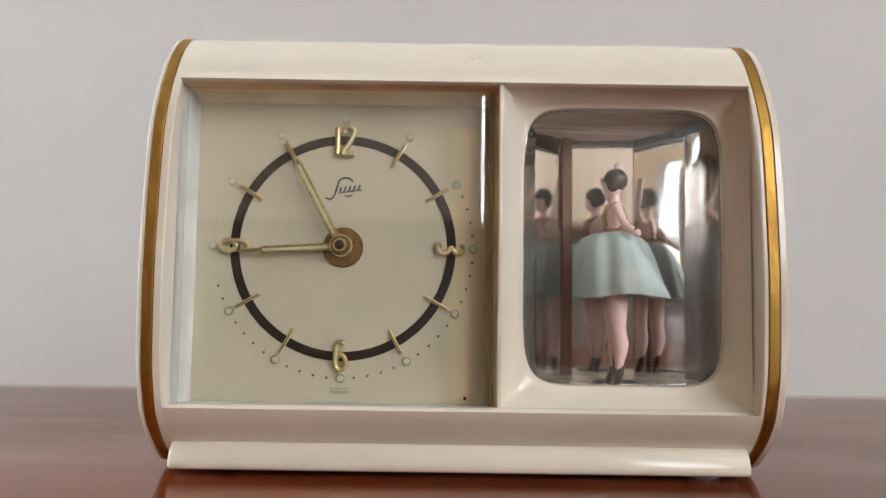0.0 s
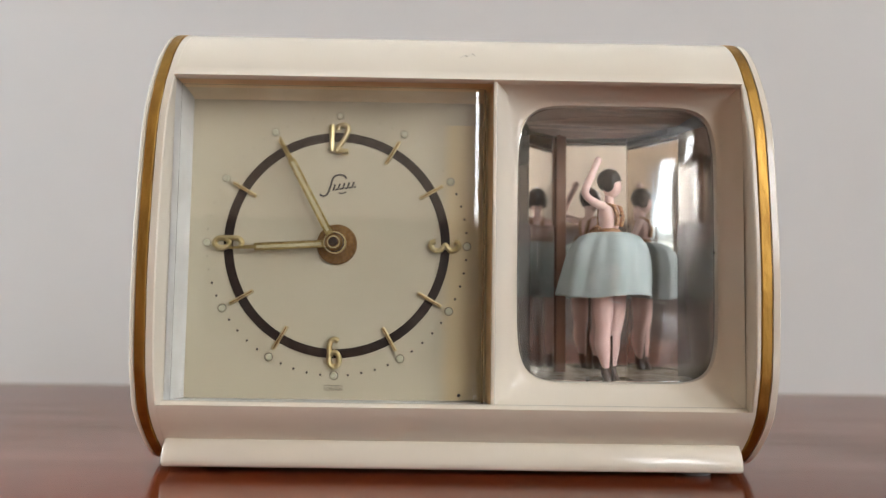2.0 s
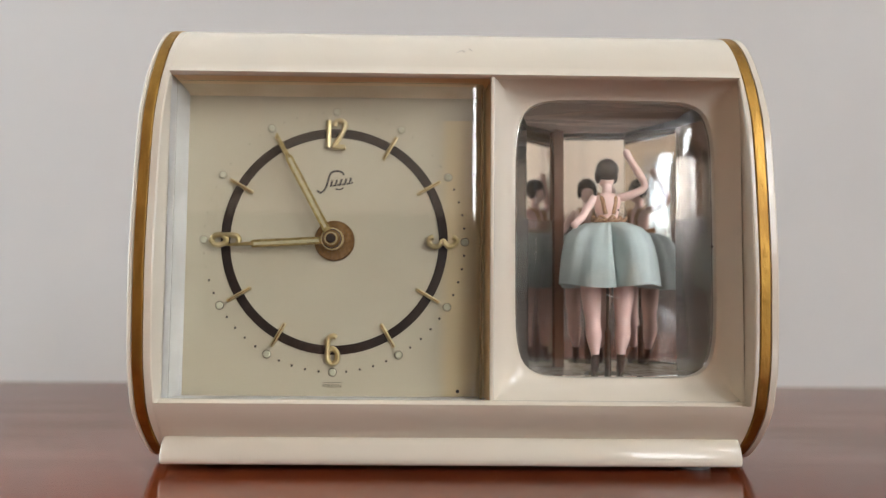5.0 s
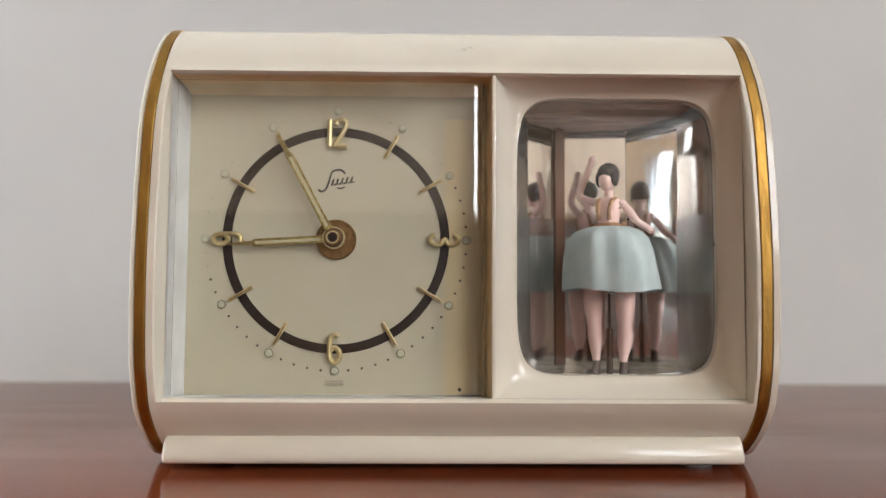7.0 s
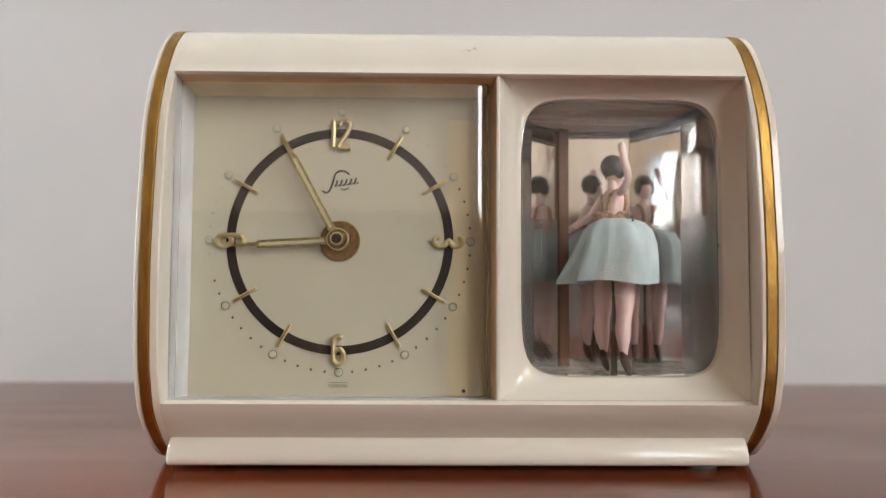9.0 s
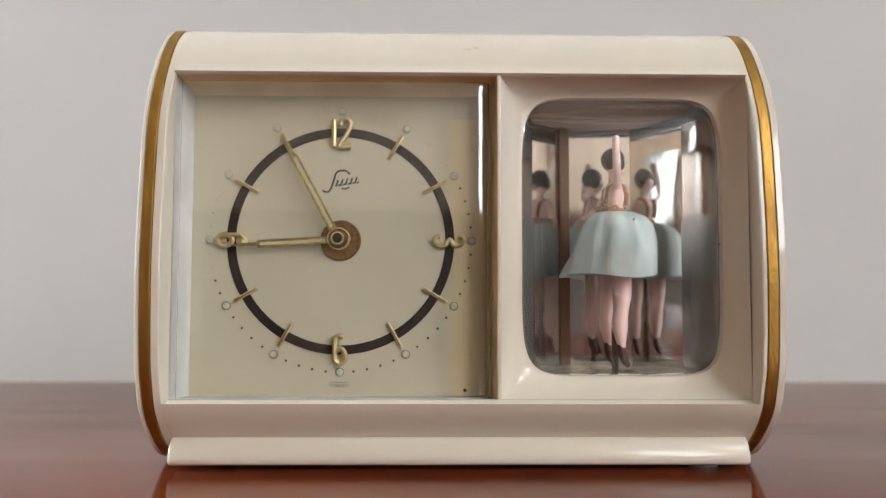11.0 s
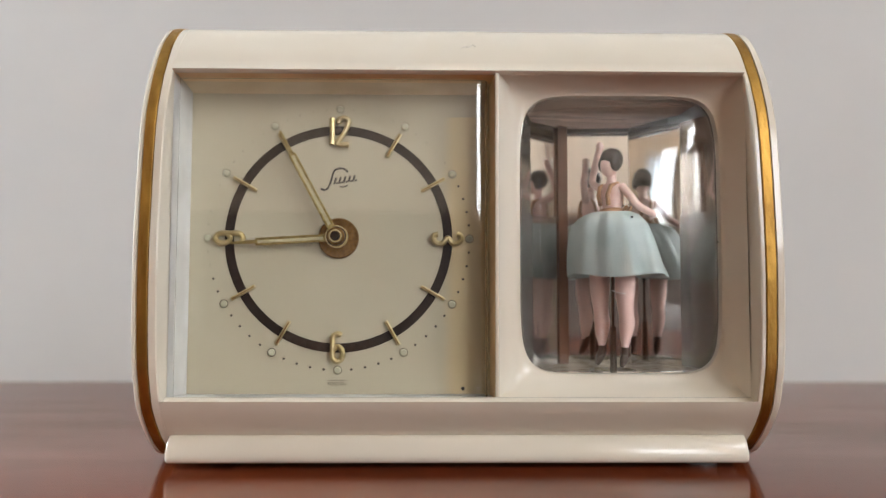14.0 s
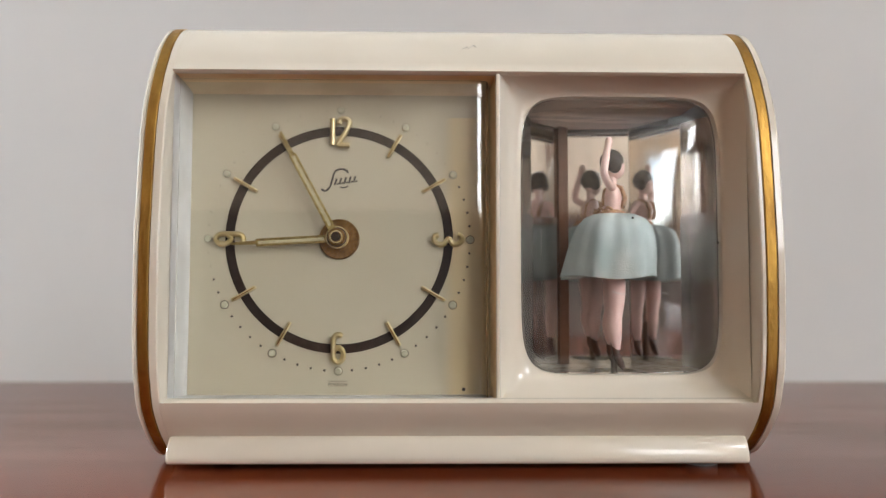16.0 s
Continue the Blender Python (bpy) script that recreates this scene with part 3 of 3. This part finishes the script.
def build_hands(clock):
    bm = bmesh.new()
    disc(bm, DC, 0.0060, DIAL_Y, DIAL_Y - 0.0010, 48, 0.0003)
    part("hub_plate", bm, bronze, clock, "tarnished brass disc under the hands")
    def hand(name, angle, y, tail, r_wide, r_tip, w):
        h = bmesh.new()
        for sx in (-1, 1):
            box(h, sx * w / 2 - 0.0004, sx * w / 2 + 0.0003, y - 0.0004, y, tail, r_wide, bevel=0.0001, seg=1)
        box(h, -w / 2 + 0.0003, w / 2 - 0.0003, y - 0.0004, y, r_wide - 0.0007, r_wide - 0.0001)
        box(h, -w / 2 + 0.0003, w / 2 - 0.0003, y - 0.0004, y, tail, tail + 0.002)
        rows = loft(h, [[(-0.0006, y, r_wide - 0.0002), (0.0006, y, r_wide - 0.0002), (0.0006, y - 0.0004, r_wide - 0.0002), (-0.0006, y - 0.0004, r_wide - 0.0002)],
                        [(-0.00035, y, r_tip), (0.00035, y, r_tip), (0.00035, y - 0.0004, r_tip), (-0.00035, y - 0.0004, r_tip)]])
        cap(h, rows[-1])
        turn = Matrix.Translation((DC[0] - 0.0003, 0, DC[1] + 0.0002)) @ Matrix.Rotation(radians(angle), 4, "Y")
        h.transform(turn)
        ob = part(name, h, rail, clock, "gilt clock hand with a pale inlay")
        inlay = boxed(-w / 2 + 0.0003, w / 2 - 0.0003, y - 0.0003, y - 0.0001, tail + 0.002, r_wide - 0.0007)
        inlay.transform(turn)
        part("inlay", inlay, inlay_mat, ob, "pale luminous inlay")
    hand("hour_hand", -93.4, DIAL_Y - 0.0026, 0.002, 0.0238, 0.0310, 0.0016)
    hand("minute_hand", -28.4, DIAL_Y - 0.0040, 0.002, 0.0278, 0.0353, 0.0016)
    c = (DC[0] - 0.0004, DC[1] + 0.0004)
    bm = bmesh.new()
    for r, y0, y1 in ((0.0033, -0.0010, -0.0032), (0.0026, -0.0032, -0.0048), (0.0020, -0.0048, -0.0055)):
        disc(bm, c, r, DIAL_Y + y0, DIAL_Y + y1, 32, 0.0003)
    hub = part("hub", bm, bronze, clock, "stepped brass hub of the hands")
    bm = bmesh.new()
    disc(bm, c, 0.0013, DIAL_Y - 0.0055, DIAL_Y - 0.0064, 24, 0.0003)
    part("pin", bm, dark_pin, hub, "dark steel pin")
    for r0, r1, y1 in ((0.0029, 0.0033, -0.0034), (0.0015, 0.0019, -0.0058)):
        part("ring", annulus(bmesh.new(), c, r0, r1, DIAL_Y - 0.0009, DIAL_Y + y1, 48), gilt, hub, "bright brass ring")
    part("groove", annulus(bmesh.new(), c, 0.00262, 0.00312, DIAL_Y - 0.0032, DIAL_Y - 0.00325, 48), dark_pin, hub, "dark ring round the hub")


def build_crystal(clock):
    outer = [(-0.0806, 0.0040), (-0.0700, 0.0040), (0.0028, 0.0040), (0.0058, 0.0042), (0.0072, 0.0049), (0.0079, 0.0062), (0.0082, 0.0090), (0.0084, 0.0128)]
    inner = [(-0.0806, 0.0044), (-0.0700, 0.0044), (0.0028, 0.0044), (0.0056, 0.0046), (0.0068, 0.0052), (0.0075, 0.0064), (0.0078, 0.0091), (0.0080, 0.0128)]
    bm = bmesh.new()
    rows = loft(bm, [[(x, y, z) for x, y in outer + inner[::-1]] for z in (0.0188, 0.1099)])
    cap(bm, rows[0][::-1]), cap(bm, rows[1])
    ob = part("crystal", bm, cover_mat, clock, "clear moulded plastic dial cover", 50)
    ob.visible_shadow = False


DANCER = Vector((0.0462, 0.0150, 0.0240))
WC, WHX, WHZ = (0.0469, 0.0657), 0.0294, 0.0407


def round_loop(sx, sz, y, n=7.0, per=24, c=WC):
    """A rounded rectangle with bowed sides."""
    out = []
    for ux, uz in ((lambda u: (u, -1), 0), (lambda u: (1, u), 0), (lambda u: (-u, 1), 0), (lambda u: (-1, -u), 0)):
        for k in range(per):
            p = ux(-1 + 2 * k / per)
            f = (abs(p[0]) ** n + abs(p[1]) ** n) ** (-1 / n)
            out.append((c[0] + p[0] * f * sx, y, c[1] + p[1] * f * sz))
    return out


def rect_loop(x0, x1, z0, z1, y, per=24):
    out = []
    for (ax, az), (bx, bz) in (((x0, z0), (x1, z0)), ((x1, z0), (x1, z1)), ((x1, z1), (x0, z1)), ((x0, z1), (x0, z0))):
        for k in range(per):
            t = k / per
            out.append((ax + (bx - ax) * t, y, az + (bz - az) * t))
    return out


def build_window(clock):
    outer = rect_loop(0.0106, 0.0809, 0.0188, 0.1113, -0.0002)
    inner = round_loop(WHX, WHZ, 0.0072)
    rings = []
    for t in (0, 0.03, 0.12, 0.25, 0.4, 0.55, 0.7, 0.82, 0.92, 0.98, 1.0):
        bend = 1 - (1 - t) ** 1.8
        rings.append([tuple(a[i] + (b[i] - a[i]) * (bend if i == 1 else t) for i in range(3)) for a, b in zip(outer, inner)])
    rings.append(round_loop(WHX - 0.0002, WHZ - 0.0002, 0.0084))
    rings.append(round_loop(WHX - 0.0002, WHZ - 0.0002, 0.0100))
    bm = bmesh.new()
    loft(bm, rings)
    part("window_surround", bm, ivory, clock, "flared ivory frame round the dancer's window", 50).data.flip_normals()
    # domed front
    bm = bmesh.new()
    steps = (1.0, 0.985, 0.96, 0.92, 0.86, 0.78, 0.65, 0.5, 0.35, 0.2)
    dome = lambda s: 0.0090 - 0.0075 * (1 - s ** 2.6) ** 0.7
    rows = loft(bm, [round_loop(WHX * s - 0.0003 * s, WHZ * s - 0.0003 * s, dome(s), n=2 + 5 * s ** 1.5) for s in steps])
    cap(bm, rows[-1])
    rows2 = loft(bm, [round_loop(WHX * s * 0.975, WHZ * s * 0.982, dome(s) + 0.0012, n=2 + 5 * s ** 1.5) for s in steps])
    cap(bm, rows2[-1])
    n = len(rows[0])
    for i in range(n):
        bm.faces.new((rows[0][i], rows[0][(i + 1) % n], rows2[0][(i + 1) % n], rows2[0][i]))
    ob = part("window_dome", bm, lens_mat, clock, "clear domed acrylic window", 60)
    ob.visible_shadow = False
    # specks and a thread caught on the dome
    for x, z, r in ((0.0486, 0.0700, 0.00035), (0.0462, 0.0732, 0.00028), (0.0752, 0.0634, 0.0004)):
        bm = bmesh.new()
        ball(bm, (x, 0.0012 if x < 0.07 else 0.0072, z), (r, r * 0.5, r), 0, 8, 6)
        part("speck", bm, ink, ob, "tiny dark speck")
    bm = bmesh.new()
    tube(bm, smooth_line([(0.0432, 0.0040, 0.0492), (0.0450, 0.0040, 0.0486), (0.0472, 0.0040, 0.0483)], 4), 0.00010, 6)
    part("thread", bm, white_paint, ob, "fine white thread")
    # mirrored panels behind the figurine
    plan = [(0.0176, 0.0098), (0.0236, 0.0291), (0.0355, 0.0340), (0.0563, 0.0330), (0.0707, 0.0250), (0.0772, 0.0098)]
    for (ax, ay), (bx, by) in zip(plan, plan[1:]):
        d = Vector((bx - ax, by - ay, 0))
        n = Vector((-d.y, d.x, 0)).normalized() * 0.0012
        d = d.normalized() * 0.0001
        bm = bmesh.new()
        a, b = Vector((ax, ay, 0)) + d, Vector((bx, by, 0)) - d
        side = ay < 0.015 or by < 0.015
        rows = loft(bm, [[(p.x, p.y, z) for p in (a, b, b + n, a + n)] for z in (0.0256, 0.1025)])
        cap(bm, rows[0][::-1]), cap(bm, rows[1])
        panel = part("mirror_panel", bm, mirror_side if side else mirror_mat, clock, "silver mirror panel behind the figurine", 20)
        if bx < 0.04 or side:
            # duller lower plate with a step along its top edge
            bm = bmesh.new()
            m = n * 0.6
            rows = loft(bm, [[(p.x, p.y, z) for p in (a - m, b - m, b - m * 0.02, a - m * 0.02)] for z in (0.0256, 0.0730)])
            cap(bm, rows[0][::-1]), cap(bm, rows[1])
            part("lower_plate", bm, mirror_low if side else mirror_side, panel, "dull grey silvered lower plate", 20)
    # brown band at this seam, a strip placed to fit the camera's view
    bm = bmesh.new()
    strip = [(0.0330, 0.0314), (0.0362, 0.0326), (0.0362, 0.0334), (0.0330, 0.0324)]
    rows = loft(bm, [[(x, y, z) for x, y in strip] for z in (0.0256, 0.1030)])
    cap(bm, rows[0][::-1]), cap(bm, rows[1])
    part("corner_strip", bm, strip_mat, clock, "narrow brown strip between two mirrors", 20)
    # hood that slopes from the window's top edge down to the panels
    bm = bmesh.new()
    lift = lambda y: 0.1023 + 0.0075 * (0.0340 - y) / 0.0242
    rows = loft(bm, [[(x, y, lift(y) + dz) for x, y in plan] for dz in (0, 0.001)])
    cap(bm, rows[0][::-1]), cap(bm, rows[1])
    part("stage_hood", bm, hood_mat, clock, "dull brown-grey hood over the figurine", 20)
    bm = bmesh.new()
    tube(bm, [(DANCER.x, DANCER.y, 0.0236), (DANCER.x, DANCER.y, 0.0385)], 0.0010, 16)
    part("drive_tube", bm, dark_pin, clock, "thin dark metal tube under the figurine", 40)
    # floor plate with a round opening for the figurine's dip
    cx, cy, edge, hole = DANCER.x, DANCER.y, [], []
    for k in range(64):
        c, sn = math.cos(k * math.pi / 32), math.sin(k * math.pi / 32)
        reach = []
        for (ax, ay), (bx, by) in zip(plan, plan[1:] + plan[:1]):
            ex, ey = bx - ax, by - ay
            det = c * ey - sn * ex
            if abs(det) > 1e-9:
                r = ((ax - cx) * ey - (ay - cy) * ex) / det
                u = ((ax - cx) * sn - (ay - cy) * c) / det
                if r > 0 and -1e-6 <= u <= 1 + 1e-6:
                    reach.append(r)
        r = min(reach)
        edge.append((cx + c * r, cy + sn * r))
        r = min(0.0070, r - 0.0003)
        hole.append((cx + c * r, cy + sn * r))
    loops = [[(x, y, z) for x, y in ring] for ring, z in ((edge, 0.0240), (edge, 0.0256), (hole, 0.0256), (hole, 0.0240))]
    bm = bmesh.new()
    loft(bm, loops + loops[:1])
    part("stage_floor", bm, stage_mat, clock, "dull silvered plate inside the window", 20)


def build_clock():
    clock = tagged(new("musical_alarm_clock"), "ivory plastic alarm clock with brass trim and a mirrored dancer window", "clock")
    for side in (-1, 1):
        build_end_panel(clock, side)
    build_case(clock)
    build_dial(clock)
    build_hands(clock)
    build_crystal(clock)
    build_window(clock)
    return clock


# ---- the dancer: local origin on the stage, facing -y ----
def build_dancer():
    bm = bmesh.new()
    z0 = DANCER.z
    h = lambda z: z - z0
    # head, hair, neck
    ball(bm, (0, -0.0009, h(0.0866)), (0.0025, 0.0029, 0.0034), 0)
    ball(bm, (0, 0.0001, h(0.0886)), (0.0034, 0.0036, 0.0036), 1, 20, 14)
    for sx in (-1, 1):
        ball(bm, (sx * 0.0025, -0.0008, h(0.0872)), (0.0010, 0.0020, 0.0025), 1, 12, 8)
    tube(bm, [(0, 0, h(0.0790)), (0, 0, h(0.0850))], [0.0017, 0.0013], 12, 0)
    # torso
    tors = ((0.0718, 0.0030, 0.0026), (0.0735, 0.0030, 0.0026), (0.0760, 0.0036, 0.0030), (0.0785, 0.0041, 0.0030), (0.0802, 0.0042, 0.0024), (0.0814, 0.0026, 0.0018), (0.0818, 0.0012, 0.0012))
    rows = loft(bm, [[(a * math.cos(k * math.pi / 8), b * math.sin(k * math.pi / 8), h(z)) for k in range(16)] for z, a, b in tors], mat=0)
    for sx in (-1, 1):
        tube(bm, [(sx * 0.0016, -0.0030, h(0.0745)), (sx * 0.0018, -0.0036, h(0.0775)), (sx * 0.0022, -0.0026, h(0.0803)), (sx * 0.0024, 0.0, h(0.0812)), (sx * 0.002, 0.0022, h(0.0796)), (sx * 0.0012, 0.0028, h(0.0750))], 0.0007, 8, 3)
    # sash
    loft(bm, [[((r) * math.cos(k * math.pi / 10), (r - 0.0004) * math.sin(k * math.pi / 10), h(z)) for k in range(20)] for z, r in ((0.0716, 0.0034), (0.0722, 0.0041), (0.0732, 0.0040), (0.0738, 0.0032))], mat=3)
    # skirt: a gathered bell with folds and a thick hem
    prof = ((0.0728, 0.0030), (0.0724, 0.0064), (0.0711, 0.0096), (0.0688, 0.0119), (0.0650, 0.0133), (0.0610, 0.0140), (0.0575, 0.0143), (0.0549, 0.0145), (0.0535, 0.0146), (0.0538, 0.0141), (0.0548, 0.0130), (0.0640, 0.0110), (0.0700, 0.0050))
    seg = 72
    loops = []
    for i, (z, r) in enumerate(prof):
        deep = (0.02, 0.07, 0.075, 0.06, 0.05, 0.045, 0.045, 0.045, 0.045)[i] if i < 9 else 0.03
        ring = []
        for k in range(seg):
            a = 2 * math.pi * k / seg
            f = 1 + deep * (0.7 * math.sin(7 * a + 0.6) + 0.5 * math.sin(13 * a + 2.0) + 0.4 * math.sin(19 * a + 0.3) * max(0.0, 1 - i / 5)) - 0.40 * math.exp(-((((a - math.pi / 2 + math.pi) % (2 * math.pi)) - math.pi) / 0.13) ** 2) * min(1, i / 4)
            back = 0.0017 * max(0.0, (0.0728 - z) / 0.0206) ** 1.3
            cone = (0.0030, 0.0042, 0.0056, 0.0075, 0.0098, 0.0121, 0.0141, 0.0154, 0.0158)[i] if i < 9 else r
            r_a = r + (cone - r) * math.exp(-((a - 1.15) / 0.65) ** 2)
            ring.append((0.99 * r_a * f * math.cos(a), back + 0.94 * r_a * f * math.sin(a), h(z + 0.0006 * math.sin(3 * a + 1) * min(1, i / 6))))
        loops.append(ring)
    loft(bm, loops, mat=2)
    # legs in a slight step, and shoes
    for sx in (-1, 1):
        step = lambda z: sx * 0.0008 * (0.060 - z) / 0.033
        leg = [(0.0052, 0, 0.060), (0.0050, -0.0002, 0.0505), (0.0047, 0.0, 0.0440), (0.0046, 0.0006, 0.0400), (0.0042, 0.0002, 0.0355), (0.0040, 0, 0.0325)]
        tube(bm, smooth_line([(sx * x, y + step(z), h(z)) for x, y, z in leg], 2),
             [0.0031, 0.0031, 0.0030, 0.0027, 0.0023, 0.0022, 0.0024, 0.0022, 0.0017, 0.0013, 0.0011], 12, 0)
        toe = [(0.0040, 0.0004, 0.0334), (0.0040, 0.0002, 0.0312), (0.0041, -0.0008, 0.0288), (0.0042, -0.0018, 0.0270)]
        tube(bm, [(sx * x, y + step(z), h(z)) for x, y, z in toe], [0.0011, 0.0012, 0.0012, 0.0006], 10, 4)
    # her right arm raised, her left arm lowered over the skirt
    tube(bm, smooth_line([(-0.0036, 0, h(0.0803)), (-0.0072, 0.0014, h(0.0812)), (-0.0108, 0.0026, h(0.0836)), (-0.0086, 0.0020, h(0.0884)), (-0.0062, 0.0012, h(0.0928)), (-0.0054, 0.0008, h(0.0950))], 3),
         [0.00125] * 4 + [0.00115] * 6 + [0.00105] * 3 + [0.0012, 0.0009, 0.0003], 10, 0)
    tube(bm, smooth_line([(0.0038, 0, h(0.0803)), (0.0064, 0.0012, h(0.0768)), (0.0080, 0.0024, h(0.0742)), (0.0096, 0.0038, h(0.0728)), (0.0108, 0.0050, h(0.0718)), (0.0118, 0.0060, h(0.0708))], 3),
         [0.00125] * 4 + [0.00115] * 6 + [0.00105] * 3 + [0.0012, 0.0009, 0.0003], 10, 0)
    # gold cords knotted at the waist
    for k in range(9):
        a = math.pi / 2 + (k - 4) * 0.32
        r = 0.0043 + 0.0004 * (k % 3)
        tube(bm, smooth_line([(r * math.cos(a - 0.2), r * math.sin(a - 0.2), h(0.0728)), (1.12 * r * math.cos(a), 1.12 * r * math.sin(a), h(0.0742 - 0.0014 * (k % 2))), (r * math.cos(a + 0.25), r * math.sin(a + 0.25), h(0.0736))], 3), 0.0004, 6, 3)
    # carrying rod
    tube(bm, [(0, 0, -0.0030), (0, 0, h(0.068))], 0.00045, 10, 5)
    ob = link("dancer_figurine", bm, [skin, hair, tulle, sash, shoe, dark_pin], smooth=60)
    ob.matrix_world = Matrix.Translation(DANCER)
    return tagged(ob, "small painted dancer figurine in a pale tulle skirt on a rod", "figurine")


build_room()
build_table()
clock = build_clock()
dancer = build_dancer()

# dancer's turn in degrees, 0 with her face to the front
TURNS = [
    (0, -100), (0.5, -98), (1.0, -96), (1.4, -100), (1.5, -95), (1.6, -60), (1.7, 14), (1.8, 76), (1.9, 70), (2.0, 52), (2.1, 25), (2.2, 10), (2.4, 30), (2.6, 46), (2.8, 56),
    (3.0, 72), (3.2, 80), (3.3, 86), (3.4, 98), (3.5, 140), (3.6, 172), (3.8, 188), (4.0, 182), (4.2, 176), (4.6, 174), (5.0, 182), (5.15, 220), (5.3, 272), (5.5, 245), (5.8, 212), (6.1, 200), (6.3, 199), (6.5, 206), (6.7, 212), (6.9, 260),
    (7.0, 322), (7.1, 340), (7.3, 356), (7.5, 363), (7.7, 367), (7.9, 372), (8.1, 384), (8.2, 394), (8.3, 414), (8.4, 452), (8.5, 495), (8.6, 560), (8.7, 550), (8.8, 518), (8.9, 490), (9.0, 473), (9.1, 458),
    (9.2, 450), (9.5, 446), (9.8, 452), (9.95, 485), (10.1, 535), (10.2, 548), (10.4, 515), (10.7, 475), (11.0, 455), (11.3, 450), (11.5, 474), (11.6, 515), (11.7, 545), (11.9, 555), (12.1, 535), (12.3, 512), (12.5, 480), (12.7, 470), (12.9, 473), (13.1, 500),
    (13.2, 548), (13.3, 602), (13.4, 616), (13.6, 625), (13.8, 642), (14.0, 662), (14.2, 680), (14.4, 700), (14.5, 714), (14.6, 742), (14.7, 796), (14.8, 840),
    (14.9, 842), (15.0, 826), (15.1, 796), (15.2, 772), (15.3, 772), (15.4, 780), (15.5, 789), (15.6, 793), (15.8, 796), (16.0, 798)]
# dancer's rise above and dip below her usual height in millimetres
RISE = [
    (0, -2.46), (0.6, 0.72), (1.2, 0.45), (1.5, -0.7), (1.6, -2.64), (1.7, -4.05), (1.8, -5.65), (1.9, -4.41), (2, -3.26), (2.1, -2.11), (2.3, -0.34), (2.5, 0.54), (2.8, 0.9), (3, 0.72),
    (3.2, -0.25), (3.3, -0.87), (3.4, -3.08), (3.5, -3.88), (3.6, -5.03), (3.7, -3.7), (3.9, -1.67), (4.2, 0.1), (4.5, 0.9), (4.8, -0.08), (5, -1.84), (5.15, -3.7), (5.25, -5.03), (5.35, -4.05),
    (5.55, -1.67), (5.85, 0.45), (6.1, 0.9), (6.3, 0.45), (6.6, -1.14), (6.8, -3.26), (6.9, -4.41), (7, -3.7), (7.1, -2.29), (7.3, 0.1), (7.6, 0.9), (7.9, 0.72), (8.2, -1.14), (8.4, -2.82),
    (8.5, -3.61), (8.6, -4.85), (8.7, -4.05), (8.9, -1.67), (9.2, 0.28), (9.45, 0.9), (9.7, 0.28), (9.9, -1.49), (10.05, -3.7), (10.15, -5.2), (10.3, -3.88), (10.5, -1.49), (10.8, 0.45), (11.05, 0.72),
    (11.3, -0.52), (11.5, -2.02), (11.6, -3.44), (11.7, -5.38), (11.9, -4.05), (12.2, -0.87), (12.5, 0.72), (12.8, 0.28), (13, -1.14), (13.1, -2.11), (13.2, -4.41), (13.3, -5.2), (13.4, -4.67), (13.6, -2.11),
    (13.9, 0.1), (14.2, 0.1), (14.5, -0.87), (14.6, -1.84), (14.7, -2.82), (14.8, -5.03), (14.9, -5.38), (15, -3.88), (15.2, -0.52), (15.4, 0.45), (15.7, 0.72), (16, -0.25)]


def between(rows, t):
    for (t0, a), (t1, b) in zip(rows, rows[1:]):
        if t0 <= t <= t1:
            return a + (b - a) * (t - t0) / (t1 - t0)
    return rows[-1][1]


def motions():
    times = sorted({t for t, v in TURNS} | {t for t, v in RISE})
    walk(dancer, [(t, pose(DANCER.x, DANCER.y, DANCER.z + between(RISE, t) / 1000, 0, 0, between(TURNS, t))) for t in times])


motions()
